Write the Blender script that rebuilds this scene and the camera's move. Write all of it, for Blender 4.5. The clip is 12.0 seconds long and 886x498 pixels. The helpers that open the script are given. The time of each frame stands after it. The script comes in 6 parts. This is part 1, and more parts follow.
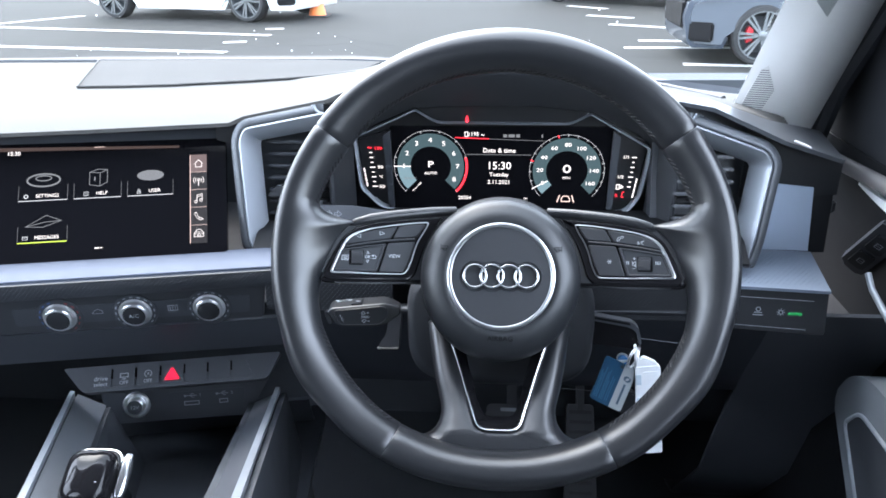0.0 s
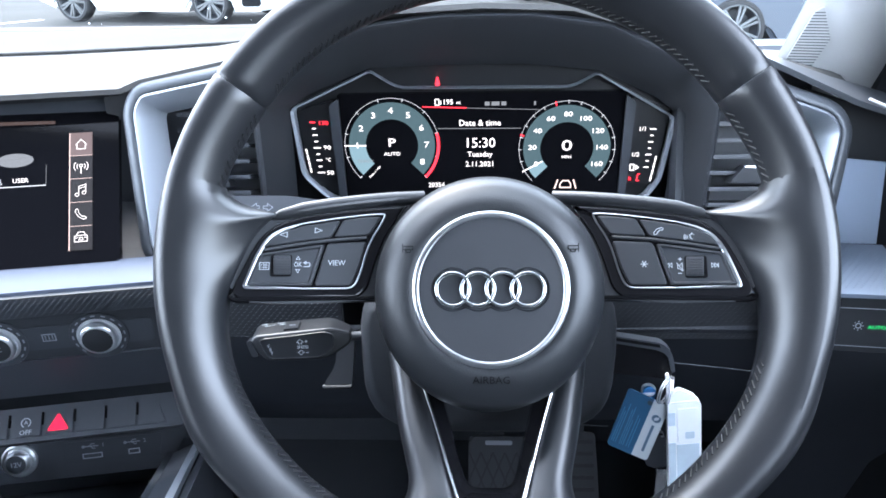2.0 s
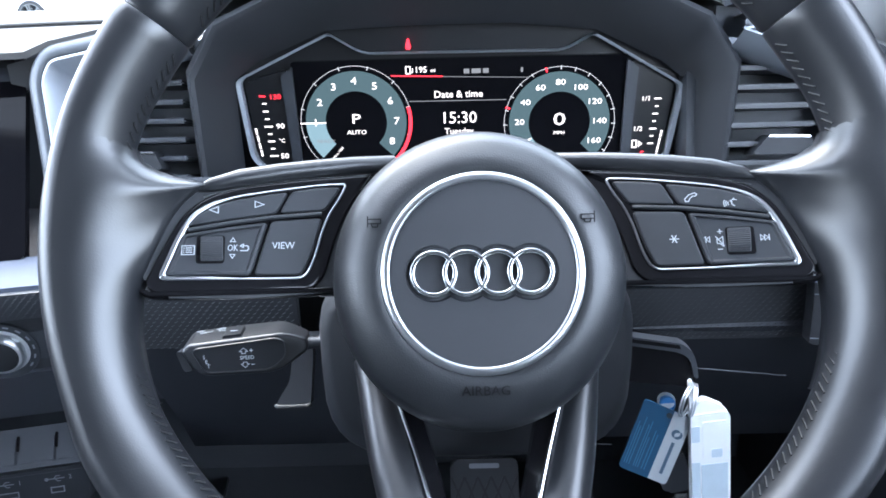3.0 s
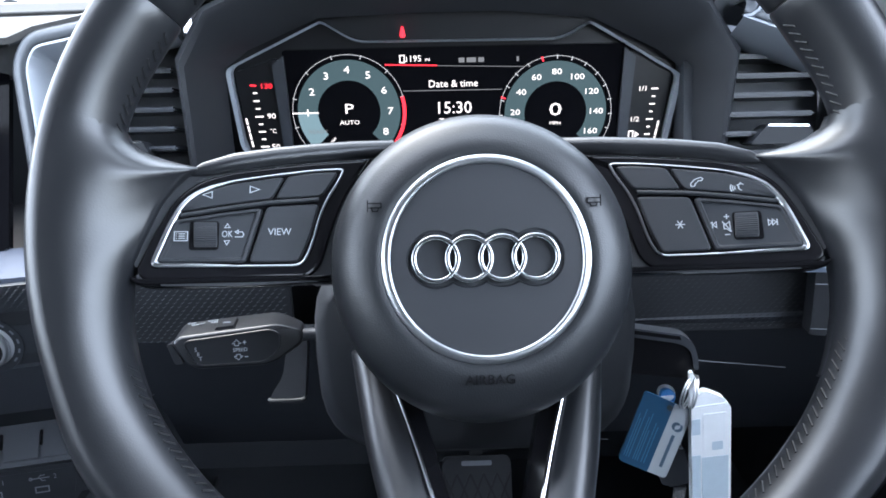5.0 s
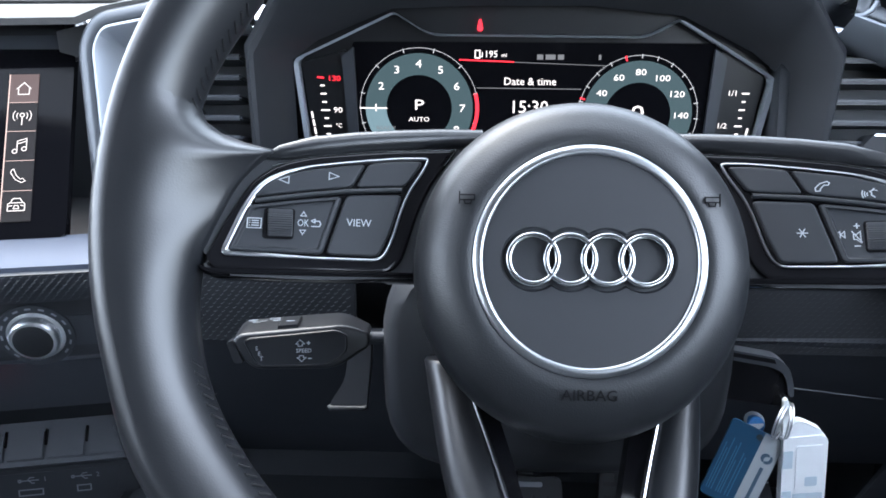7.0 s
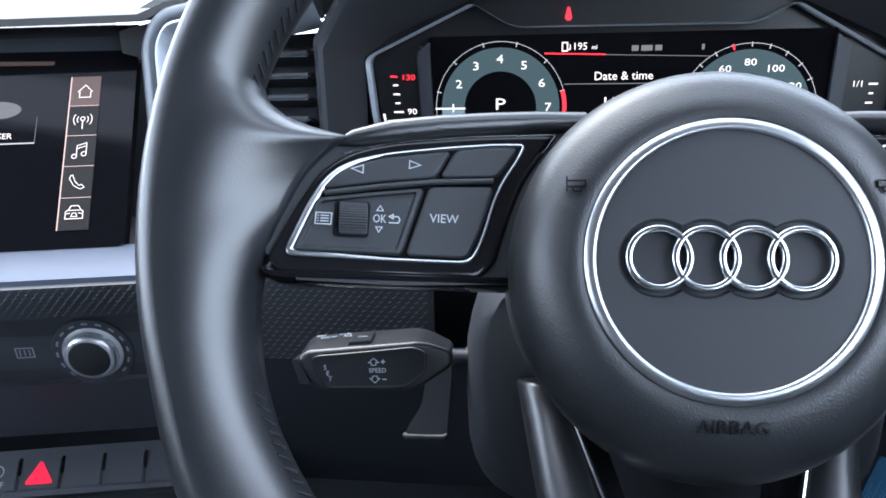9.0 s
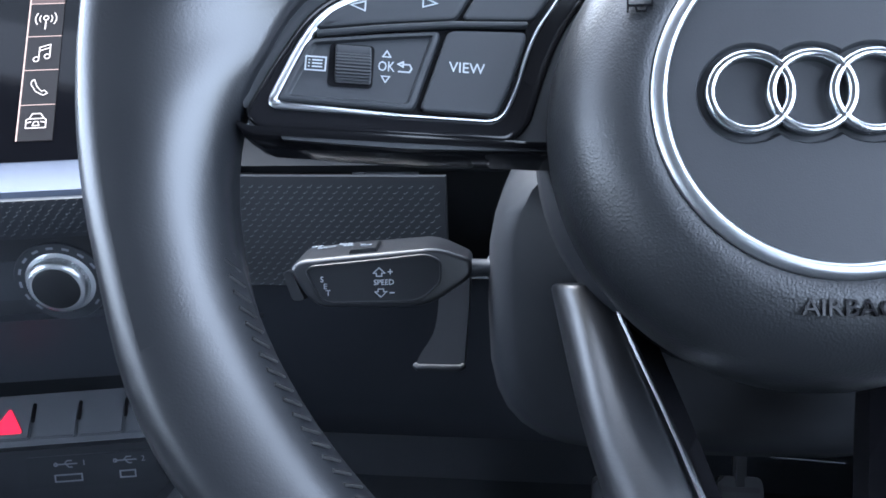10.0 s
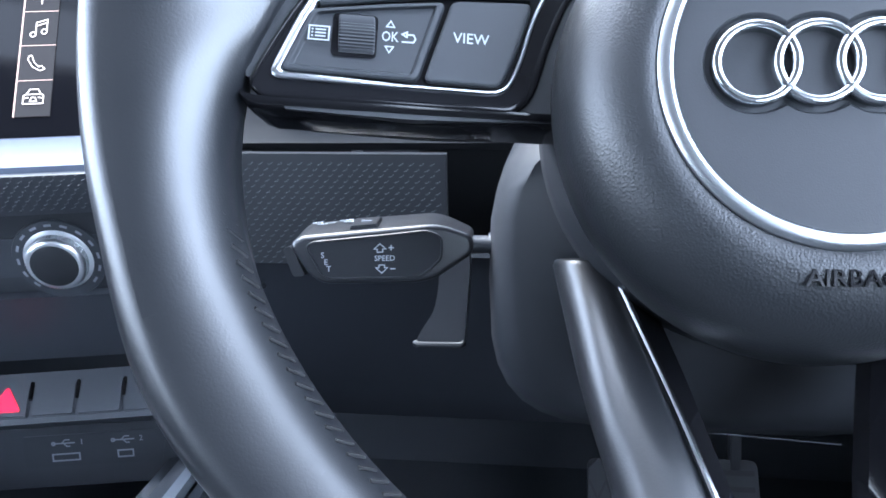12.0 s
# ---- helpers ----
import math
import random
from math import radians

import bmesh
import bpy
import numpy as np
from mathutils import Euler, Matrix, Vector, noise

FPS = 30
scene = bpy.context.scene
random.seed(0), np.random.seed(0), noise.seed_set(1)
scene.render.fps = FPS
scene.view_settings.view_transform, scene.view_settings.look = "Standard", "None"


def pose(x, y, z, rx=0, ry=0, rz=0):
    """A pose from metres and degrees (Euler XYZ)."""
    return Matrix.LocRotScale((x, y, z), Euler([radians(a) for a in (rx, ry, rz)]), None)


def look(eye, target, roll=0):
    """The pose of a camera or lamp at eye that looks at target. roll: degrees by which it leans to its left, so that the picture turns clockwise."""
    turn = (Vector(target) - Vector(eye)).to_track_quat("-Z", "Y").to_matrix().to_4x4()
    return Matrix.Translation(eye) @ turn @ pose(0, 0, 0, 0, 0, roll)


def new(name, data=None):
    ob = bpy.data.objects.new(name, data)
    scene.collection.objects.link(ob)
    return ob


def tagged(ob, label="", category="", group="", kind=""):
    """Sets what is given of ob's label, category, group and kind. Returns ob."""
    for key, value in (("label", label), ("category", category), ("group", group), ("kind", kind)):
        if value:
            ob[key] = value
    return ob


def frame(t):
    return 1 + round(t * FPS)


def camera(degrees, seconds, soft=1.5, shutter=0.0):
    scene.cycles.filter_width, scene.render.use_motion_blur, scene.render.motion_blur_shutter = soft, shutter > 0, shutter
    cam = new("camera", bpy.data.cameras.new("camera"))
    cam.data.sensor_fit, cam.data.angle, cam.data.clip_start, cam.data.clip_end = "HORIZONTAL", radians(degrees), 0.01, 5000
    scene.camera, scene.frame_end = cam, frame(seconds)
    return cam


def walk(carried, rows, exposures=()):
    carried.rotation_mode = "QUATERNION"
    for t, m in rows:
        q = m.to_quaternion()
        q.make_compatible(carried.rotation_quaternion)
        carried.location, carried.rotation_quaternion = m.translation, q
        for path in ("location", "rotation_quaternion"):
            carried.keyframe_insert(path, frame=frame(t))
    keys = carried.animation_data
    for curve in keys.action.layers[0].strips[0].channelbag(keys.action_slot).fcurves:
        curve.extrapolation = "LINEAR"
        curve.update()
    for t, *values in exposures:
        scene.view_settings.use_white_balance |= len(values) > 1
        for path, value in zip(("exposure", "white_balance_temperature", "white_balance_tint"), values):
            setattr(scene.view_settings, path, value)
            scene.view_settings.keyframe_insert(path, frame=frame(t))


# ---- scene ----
cam = camera(60.6, 12.0, soft=1.7)
PATH = [
    (0, (0.008, 0.003, 1.106), (-0.148, 1.842, 0.337), -0.9),
    (0.5, (0.008, 0.032, 1.1), (-0.143, 1.87, 0.327), -0.9),
    (1, (0.005, 0.071, 1.09), (-0.133, 1.908, 0.311), -1.0),
    (1.5, (0.004, 0.111, 1.071), (-0.114, 1.952, 0.298), -1.2),
    (2, (0.0, 0.171, 1.035), (-0.089, 2.017, 0.272), -1.3),
    (2.5, (-0.002, 0.212, 1.009), (-0.058, 2.066, 0.262), -1.5),
    (3, (-0.006, 0.248, 0.983), (-0.023, 2.114, 0.264), -1.6),
    (3.2, (-0.007, 0.254, 0.979), (-0.013, 2.118, 0.258), -1.8),
    (4.8, (-0.006, 0.255, 0.976), (0.017, 2.123, 0.261), -1.5),
    (5, (-0.013, 0.254, 0.974), (0.009, 2.121, 0.257), -1.3),
    (5.5, (-0.02, 0.267, 0.969), (-0.003, 2.134, 0.252), -0.6),
    (6, (-0.022, 0.272, 0.966), (-0.019, 2.141, 0.254), -0.1),
    (6.5, (-0.025, 0.27, 0.965), (-0.055, 2.145, 0.269), 0.2),
    (7, (-0.035, 0.278, 0.958), (-0.106, 2.158, 0.279), 0.1),
    (7.5, (-0.051, 0.301, 0.945), (-0.215, 2.189, 0.306), -0.7),
    (7.7, (-0.048, 0.311, 0.943), (-0.236, 2.203, 0.322), -0.8),
    (9.3, (-0.048, 0.32, 0.928), (-0.292, 2.209, 0.318), -1.7),
    (9.5, (-0.052, 0.33, 0.918), (-0.294, 2.217, 0.299), -1.7),
    (10, (-0.059, 0.352, 0.888), (-0.308, 2.227, 0.238), -2.0),
    (10.5, (-0.059, 0.352, 0.887), (-0.31, 2.22, 0.219), -2.0),
    (11, (-0.06, 0.35, 0.886), (-0.31, 2.214, 0.204), -1.9),
    (11.5, (-0.062, 0.352, 0.883), (-0.305, 2.216, 0.199), -1.8),
    (12, (-0.061, 0.351, 0.884), (-0.298, 2.217, 0.203), -1.6),
]
walk(cam, [(t, look(eye, target, roll)) for t, eye, target, roll in PATH],
     exposures=[(0, 4.25, 6150, 10), (1.5, 4.47, 6050, 10), (2.5, 4.68, 5900, 10), (3.2, 4.62, 5950, 10), (4.8, 4.26, 6080, 10), (5.6, 4.12, 6100, 10), (7.5, 4.12, 6120, 10), (9.5, 3.98, 5830, 10), (10.0, 4.4, 5720, 10), (10.5, 4.5, 5720, 10), (11.5, 4.78, 5680, 10), (12, 5.02, 5680, 10)])

# ---- light ----
world = bpy.data.worlds.new("sky")
scene.world = world
world.use_nodes = True
wn = world.node_tree
sky = wn.nodes.new("ShaderNodeTexSky")
sky.sky_type, sky.sun_disc = "NISHITA", False
sky.sun_elevation, sky.sun_rotation = radians(55), radians(-37)
sky.air_density, sky.dust_density, sky.ozone_density = 1.0, 3.0, 1.5
wn.nodes["Background"].inputs["Strength"].default_value = 0.15
cloud = wn.nodes.new("ShaderNodeMix")
cloud.data_type = "RGBA"
cloud.inputs[0].default_value = 0.6
cloud.inputs[7].default_value = (5.6, 5.9, 6.3, 1)
wn.links.new(sky.outputs[0], cloud.inputs[6])
wn.links.new(cloud.outputs[2], wn.nodes["Background"].inputs["Color"])
sun_data = bpy.data.lights.new("sun", "SUN")
sun_data.energy, sun_data.angle, sun_data.color = 0.3, radians(40), (1.0, 0.97, 0.93)
sun = new("sun", sun_data)
sun.matrix_world = look((-26, 34, 60), (0, 0, 0))


# ---- materials ----
def shader(name, color, rough=0.5, metal=0.0, spec=0.5, bump=0.0, grain=900.0, vary=0.12, patch=14.0, coat=0.0, uneven=0.15, kind="noise"):
    """A surface with fine relief and two scales of uneven colour and gloss."""
    m = bpy.data.materials.new(name)
    m.use_nodes = True
    n, l = m.node_tree.nodes, m.node_tree.links
    b = n["Principled BSDF"]
    b.inputs["Metallic"].default_value = metal
    b.inputs["Specular IOR Level"].default_value = spec
    b.inputs["Coat Weight"].default_value = coat
    b.inputs["Coat Roughness"].default_value = 0.08
    tc = n.new("ShaderNodeTexCoord")
    big = n.new("ShaderNodeTexNoise")
    big.inputs["Scale"].default_value, big.inputs["Detail"].default_value = patch, 5
    l.new(tc.outputs["Object"], big.inputs["Vector"])
    mix = n.new("ShaderNodeMix")
    mix.data_type = "RGBA"
    lo = [c * (1 - vary) for c in color]
    hi = [min(1, c * (1 + vary)) for c in color]
    mix.inputs[6].default_value, mix.inputs[7].default_value = (*lo, 1), (*hi, 1)
    l.new(big.outputs["Fac"], mix.inputs[0])
    l.new(mix.outputs[2], b.inputs["Base Color"])
    mr = n.new("ShaderNodeMapRange")
    mr.inputs["To Min"].default_value, mr.inputs["To Max"].default_value = max(0.02, rough * (1 - uneven)), min(1, rough * (1 + uneven))
    l.new(big.outputs["Fac"], mr.inputs["Value"])
    l.new(mr.outputs["Result"], b.inputs["Roughness"])
    if bump:
        if kind == "pebble":
            f = n.new("ShaderNodeTexVoronoi")
            f.feature = "SMOOTH_F1"
            f.inputs["Scale"].default_value = grain
            fine = f.outputs["Distance"]
        else:
            f = n.new("ShaderNodeTexNoise")
            f.inputs["Scale"].default_value, f.inputs["Detail"].default_value = grain, 3
            fine = f.outputs["Fac"]
        l.new(tc.outputs["Object"], f.inputs["Vector"])
        bp = n.new("ShaderNodeBump")
        bp.inputs["Strength"].default_value, bp.inputs["Distance"].default_value = bump, 0.0004
        l.new(fine, bp.inputs["Height"])
        l.new(bp.outputs["Normal"], b.inputs["Normal"])
    return m


def glow(name, color, strength):
    m = bpy.data.materials.new(name)
    m.use_nodes = True
    b = m.node_tree.nodes["Principled BSDF"]
    b.inputs["Base Color"].default_value = (0.01, 0.01, 0.01, 1)
    b.inputs["Roughness"].default_value = 0.5
    b.inputs["Specular IOR Level"].default_value = 0.12
    b.inputs["Emission Color"].default_value, b.inputs["Emission Strength"].default_value = (*color, 1), strength * 0.2
    return m


def clear(name, tint=(1, 1, 1), rough=0.0):
    m = bpy.data.materials.new(name)
    m.use_nodes = True
    n, l = m.node_tree.nodes, m.node_tree.links
    n.remove(n["Principled BSDF"])
    t, g, x = n.new("ShaderNodeBsdfTransparent"), n.new("ShaderNodeBsdfGlossy"), n.new("ShaderNodeMixShader")
    t.inputs["Color"].default_value = (*tint, 1)
    g.inputs["Roughness"].default_value = rough
    x.inputs[0].default_value = 0.04
    l.new(t.outputs[0], x.inputs[1])
    l.new(g.outputs[0], x.inputs[2])
    l.new(x.outputs[0], n["Material Output"].inputs["Surface"])
    return m


LEATHER = shader("leather", (0.0085, 0.0094, 0.0112), 0.33, spec=0.6, bump=0.12, grain=1500, patch=30, uneven=0.12)
GRAIN = shader("grained_black_plastic", (0.009, 0.0102, 0.012), 0.4, bump=0.2, grain=1900, kind="pebble", patch=40)
BLACK = shader("black_plastic", (0.031, 0.035, 0.042), 0.5, bump=0.15, grain=2500, patch=25)
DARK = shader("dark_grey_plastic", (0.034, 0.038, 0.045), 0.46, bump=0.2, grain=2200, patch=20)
MATTE = shader("matte_black", (0.015, 0.0165, 0.0195), 0.55, spec=0.35, bump=0.1, grain=3000, patch=35)
GLOSS = shader("gloss_black", (0.006, 0.006, 0.007), 0.1, spec=0.22, vary=0.05)
KEYTOP = shader("button_black", (0.015, 0.0168, 0.020), 0.5, spec=0.3, bump=0.08, grain=4000, patch=50)
CHROME = shader("satin_chrome", (0.47, 0.485, 0.5), 0.2, metal=1.0, vary=0.04)
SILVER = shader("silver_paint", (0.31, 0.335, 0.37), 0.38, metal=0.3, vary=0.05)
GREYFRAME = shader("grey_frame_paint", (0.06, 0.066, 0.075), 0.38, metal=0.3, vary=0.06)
# Blue tint stands in for the sky that the strip mirrors.
STRIP = shader("brushed_strip", (0.07, 0.083, 0.115), 0.5, metal=0.4, bump=0.1, grain=900, vary=0.05)
PAD = shader("soft_dash_pad", (0.076, 0.075, 0.073), 0.75, spec=0.15, bump=0.5, grain=520, kind="pebble", patch=8)
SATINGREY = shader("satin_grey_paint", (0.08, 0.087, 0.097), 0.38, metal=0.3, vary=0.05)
SATIN = shader("satin_metal", (0.8, 0.82, 0.84), 0.36, metal=1.0, vary=0.05)
RINGMETAL = shader("ring_metal", (0.42, 0.435, 0.45), 0.3, metal=1.0, vary=0.05)
# The end panel's pale blue stands in for the sky it reflects.
PALEBLUE = shader("sky_reflection_panel", (0.36, 0.43, 0.54), 0.5, vary=0.05)
# Near-white paint stands in for chrome that mirrors the windows.
BRIGHT = shader("chrome_reflection", (0.75, 0.77, 0.79), 0.3, metal=0.25, vary=0.03)
KNEE = shader("knee_plastic", (0.017, 0.0195, 0.0255), 0.55, bump=0.3, grain=1800, patch=10)
DOORGREY = shader("door_grey_plastic", (0.15, 0.165, 0.185), 0.5, bump=0.3, grain=1500, patch=10)
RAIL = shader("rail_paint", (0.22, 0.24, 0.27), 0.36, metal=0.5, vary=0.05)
HOODGREY = shader("hood_grey_plastic", (0.024, 0.026, 0.030), 0.5, bump=0.25, grain=2000, patch=20)
PILLAR = shader("pillar_cloth", (0.60, 0.61, 0.61), 0.85, bump=0.25, grain=1800, patch=12)
SHELF = shader("shelf_grey_plastic", (0.05, 0.055, 0.066), 0.5, bump=0.2, grain=2000, patch=14)
CLIMATE = shader("panel_black_plastic", (0.02, 0.0225, 0.027), 0.45, bump=0.15, grain=2400, patch=25)
DOORBLACK = shader("door_black_plastic", (0.006, 0.0066, 0.008), 0.65, spec=0.2, bump=0.2, grain=1600, patch=12)
CARPET = shader("black_carpet", (0.05, 0.056, 0.065), 0.95, bump=0.8, grain=900)
GLASSBLACK = shader("screen_glass", (0.004, 0.004, 0.005), 0.06, spec=0.05, vary=0.02)
LENS = shader("cluster_back", (0.007, 0.0075, 0.009), 0.35, vary=0.1)
HEADLINER = shader("grey_headliner", (0.42, 0.42, 0.415), 0.9, bump=0.2, grain=1200)
WHITE_INK = shader("white_print", (0.28, 0.30, 0.32), 0.5, vary=0.03)
GREY_INK = shader("grey_print", (0.24, 0.255, 0.28), 0.5, vary=0.03)
THREAD = shader("dark_thread", (0.006, 0.0065, 0.0075), 0.7)
L_WHITE = glow("lit_white", (1.0, 0.91, 0.87), 0.58)
L_SOFT = glow("lit_soft_white", (0.80, 0.80, 0.82), 0.34)
L_DIM = glow("lit_grey", (0.5, 0.5, 0.52), 0.16)
L_RED = glow("lit_red", (1.0, 0.03, 0.05), 0.75)
L_TEAL = glow("lit_teal", (0.10, 0.165, 0.18), 0.24)
L_TEAL_HI = glow("lit_pale_teal", (0.24, 0.36, 0.40), 0.32)
L_GREEN = glow("lit_green", (0.05, 0.8, 0.2), 0.35)
L_PEACH = glow("lit_peach", (0.85, 0.62, 0.55), 0.5)


# ---- mesh helpers, millimetres in a local frame ----
def at(p0, ex=(1, 0, 0), up=(0, 0, 1)):
    """Frame with x to the right, y up and z towards the driver, in millimetres."""
    ex, up = Vector(ex).normalized(), Vector(up).normalized()
    m = Matrix((ex, up, ex.cross(up))).transposed().to_4x4()
    return Matrix.Translation(p0) @ m @ Matrix.Scale(0.001, 4)


def thing(name, place, label, category, group="", kind=""):
    ob = new(name)
    ob.location = place
    return tagged(ob, label, category, group, kind)


def part(name, bm, material, parent=None, label="", m=None, sharp=35, kind=""):
    if m is not None:
        bm.transform(m)
    bmesh.ops.recalc_face_normals(bm, faces=bm.faces[:])
    me = bpy.data.meshes.new(name)
    bm.to_mesh(me)
    bm.free()
    me.shade_smooth()
    me.set_sharp_from_angle(angle=radians(sharp))
    me.materials.append(material)
    ob = new(name, me)
    if parent is not None:
        w = Vector((0, 0, 0))
        p = parent
        while p is not None:
            w += p.location
            p = p.parent
        ob.parent = parent
        me.transform(Matrix.Translation(-w))
    return tagged(ob, label, kind=kind)


def solid(name, bm, material, label, category, m=None, kind="", group="", sharp=35):
    """A top-level thing of one mesh, with its origin at its middle."""
    if m is not None:
        bm.transform(m)
    c = sum((v.co for v in bm.verts), Vector()) / len(bm.verts)
    bm.transform(Matrix.Translation(-c))
    ob = part(name, bm, material, sharp=sharp)
    ob.location = c
    return tagged(ob, label, category, group, kind)


def join(*bms):
    out = bmesh.new()
    for b in bms:
        me = bpy.data.meshes.new("tmp")
        b.to_mesh(me)
        b.free()
        out.from_mesh(me)
        bpy.data.meshes.remove(me)
    return out


def fillet(pts, r, n=5):
    out = []
    k = len(pts)
    for i, p in enumerate(pts):
        p, a, b = Vector(p), Vector(pts[i - 1]), Vector(pts[(i + 1) % k])
        rr = r[i] if isinstance(r, (list, tuple)) else r
        d = min(rr, (a - p).length * 0.48, (b - p).length * 0.48)
        s, e = p + (a - p).normalized() * d, p + (b - p).normalized() * d
        for j in range(n + 1):
            t = j / n
            out.append(tuple(s * (1 - t) ** 2 + p * 2 * t * (1 - t) + e * t * t))
    return out


def prism(pts, z0, z1, bev=0.0, seg=2, taper=1.0):
    bm = bmesh.new()
    c = sum((Vector(p) for p in pts), Vector((0, 0))) / len(pts)
    lo = [bm.verts.new((*p, z0)) for p in pts]
    hi = [bm.verts.new((*(c + (Vector(p) - c) * taper), z1)) for p in pts]
    bm.faces.new(lo[::-1])
    bm.faces.new(hi)
    k = len(pts)
    for i in range(k):
        bm.faces.new((lo[i], lo[(i + 1) % k], hi[(i + 1) % k], hi[i]))
    if bev:
        es = [bm.edges.get((hi[i], hi[(i + 1) % k])) for i in range(k)]
        bmesh.ops.bevel(bm, geom=es, offset=bev, segments=seg, affect="EDGES", clamp_overlap=True)
    return bm


def inset(pts, d):
    """The outline moved inwards by d."""
    k, out = len(pts), []
    area = sum(pts[i - 1][0] * pts[i][1] - pts[i][0] * pts[i - 1][1] for i in range(k))
    for i in range(k):
        a, b, c = Vector(pts[i - 2]), Vector(pts[i - 1]), Vector(pts[i])
        t = ((b - a).normalized() + (c - b).normalized()).normalized()
        out.append(tuple(b + Vector((-t.y, t.x)) * (d if area > 0 else -d)))
    return out


def pillow(pts, z0, z1, r, n=5):
    """A thick plate with a rounded front edge."""
    loops = [[(*p, z0) for p in pts]]
    for i in range(n + 1):
        a = math.pi / 2 * i / n
        loops.append([(*p, z1 - r + r * math.sin(a)) for p in inset(pts, r * (1 - math.cos(a)))])
    return loft(loops)


def frame_prism(outer, inner, z0, z1, zi=None, closed=True):
    """A band between two outlines of one length; zi: height of the inner edge."""
    bm = bmesh.new()
    zi = z1 if zi is None else zi
    a = [bm.verts.new((*p, z0)) for p in outer]
    b = [bm.verts.new((*p, z1)) for p in outer]
    c = [bm.verts.new((*p, zi)) for p in inner]
    d = [bm.verts.new((*p, z0)) for p in inner]
    k = len(outer)
    for i in range(k if closed else k - 1):
        j = (i + 1) % k
        for p, q in ((a, b), (b, c), (c, d), (d, a)):
            bm.faces.new((p[i], p[j], q[j], q[i]))
    if not closed:
        for i in (0, k - 1):
            bm.faces.new((a[i], b[i], c[i], d[i]))
    return bm


def loft(loops, closed_loop=True, caps=True, closed_path=False):
    bm = bmesh.new()
    rows = [[bm.verts.new(p) for p in loop] for loop in loops]
    k = len(rows[0])
    for i in range(len(rows) if closed_path else len(rows) - 1):
        r, s = rows[i], rows[(i + 1) % len(rows)]
        for j in range(k if closed_loop else k - 1):
            bm.faces.new((r[j], r[(j + 1) % k], s[(j + 1) % k], s[j]))
    if caps and closed_loop and not closed_path:
        bm.faces.new(rows[0][::-1])
        bm.faces.new(rows[-1])
    return bm


def tube(path, r, n=8, closed=False, flat=1.0):
    path = [Vector(p) for p in path]
    k = len(path)
    loops = []
    up = None
    for i, p in enumerate(path):
        a = path[i - 1] if (closed or i > 0) else p
        b = path[(i + 1) % k] if (closed or i < k - 1) else p
        d = (b - a).normalized()
        if up is None:
            up = Vector((0, 0, 1)) if abs(d.z) < 0.9 else Vector((0, 1, 0))
        side = d.cross(up).normalized()
        up2 = side.cross(d)
        up = up2
        rr = r[i] if isinstance(r, (list, tuple)) else r
        loops.append([tuple(p + side * rr * math.cos(t) + up2 * rr * flat * math.sin(t)) for t in (2 * math.pi * j / n for j in range(n))])
    return loft(loops, closed_path=closed)


def lathe(profile, n=48, cx=0.0, cy=0.0, cap=True):
    loops = [[(cx + r * math.cos(2 * math.pi * j / n), cy + r * math.sin(2 * math.pi * j / n), z) for j in range(n)] for r, z in profile]
    return loft(loops, caps=cap)


def box(x0, x1, y0, y1, z0, z1, bev=0.0, seg=2):
    bm = bmesh.new()
    bmesh.ops.create_cube(bm, size=1)
    for v in bm.verts:
        v.co = Vector(((x0 + x1) / 2 + v.co.x * (x1 - x0), (y0 + y1) / 2 + v.co.y * (y1 - y0), (z0 + z1) / 2 + v.co.z * (z1 - z0)))
    if bev:
        bmesh.ops.bevel(bm, geom=bm.edges[:], offset=bev, segments=seg, affect="EDGES")
    return bm


def sheet(rows):
    bm = bmesh.new()
    vs = [[bm.verts.new(p) for p in r] for r in rows]
    for a, b in zip(vs, vs[1:]):
        for i in range(len(a) - 1):
            bm.faces.new((a[i], a[i + 1], b[i + 1], b[i]))
    return bm


def letters(body, x, y, size, z=0.0, align="CENTER", depth=0.08, turn=0.0, squash=1.0):
    cu = bpy.data.curves.new("letters", "FONT")
    cu.body, cu.size, cu.align_x, cu.align_y, cu.extrude, cu.resolution_u = body, size, align, "CENTER", depth, 2
    ob = bpy.data.objects.new("letters", cu)
    me = bpy.data.meshes.new_from_object(ob)
    bm = bmesh.new()
    bm.from_mesh(me)
    bpy.data.objects.remove(ob)
    bpy.data.curves.remove(cu)
    bpy.data.meshes.remove(me)
    bm.transform(Matrix.Translation((x, y, z)) @ Matrix.Rotation(radians(turn), 4, "Z") @ Matrix.Diagonal((squash, 1, 1, 1)))
    return bm


def stroke(pts, w, z=0.0, h=0.12, closed=False):
    """A flat printed line."""
    pts = [Vector(p) for p in pts]
    k = len(pts)
    a, b = [], []
    for i, p in enumerate(pts):
        u = (p - pts[i - 1]).normalized() if (closed or i > 0) else None
        v = (pts[(i + 1) % k] - p).normalized() if (closed or i < k - 1) else None
        u, v = u or v, v or u
        t = (u + v)
        t = t.normalized() if t.length > 1e-6 else u
        nrm = Vector((-t.y, t.x)) * (w / 2 / max(0.4, t.dot(u)))
        a.append(tuple(p + nrm))
        b.append(tuple(p - nrm))
    return frame_prism(a, b, z, z + h, closed=closed)


def arc(cx, cy, r, a0, a1, n=24):
    return [(cx + r * math.cos(radians(a0 + (a1 - a0) * i / n)), cy + r * math.sin(radians(a0 + (a1 - a0) * i / n))) for i in range(n + 1)]


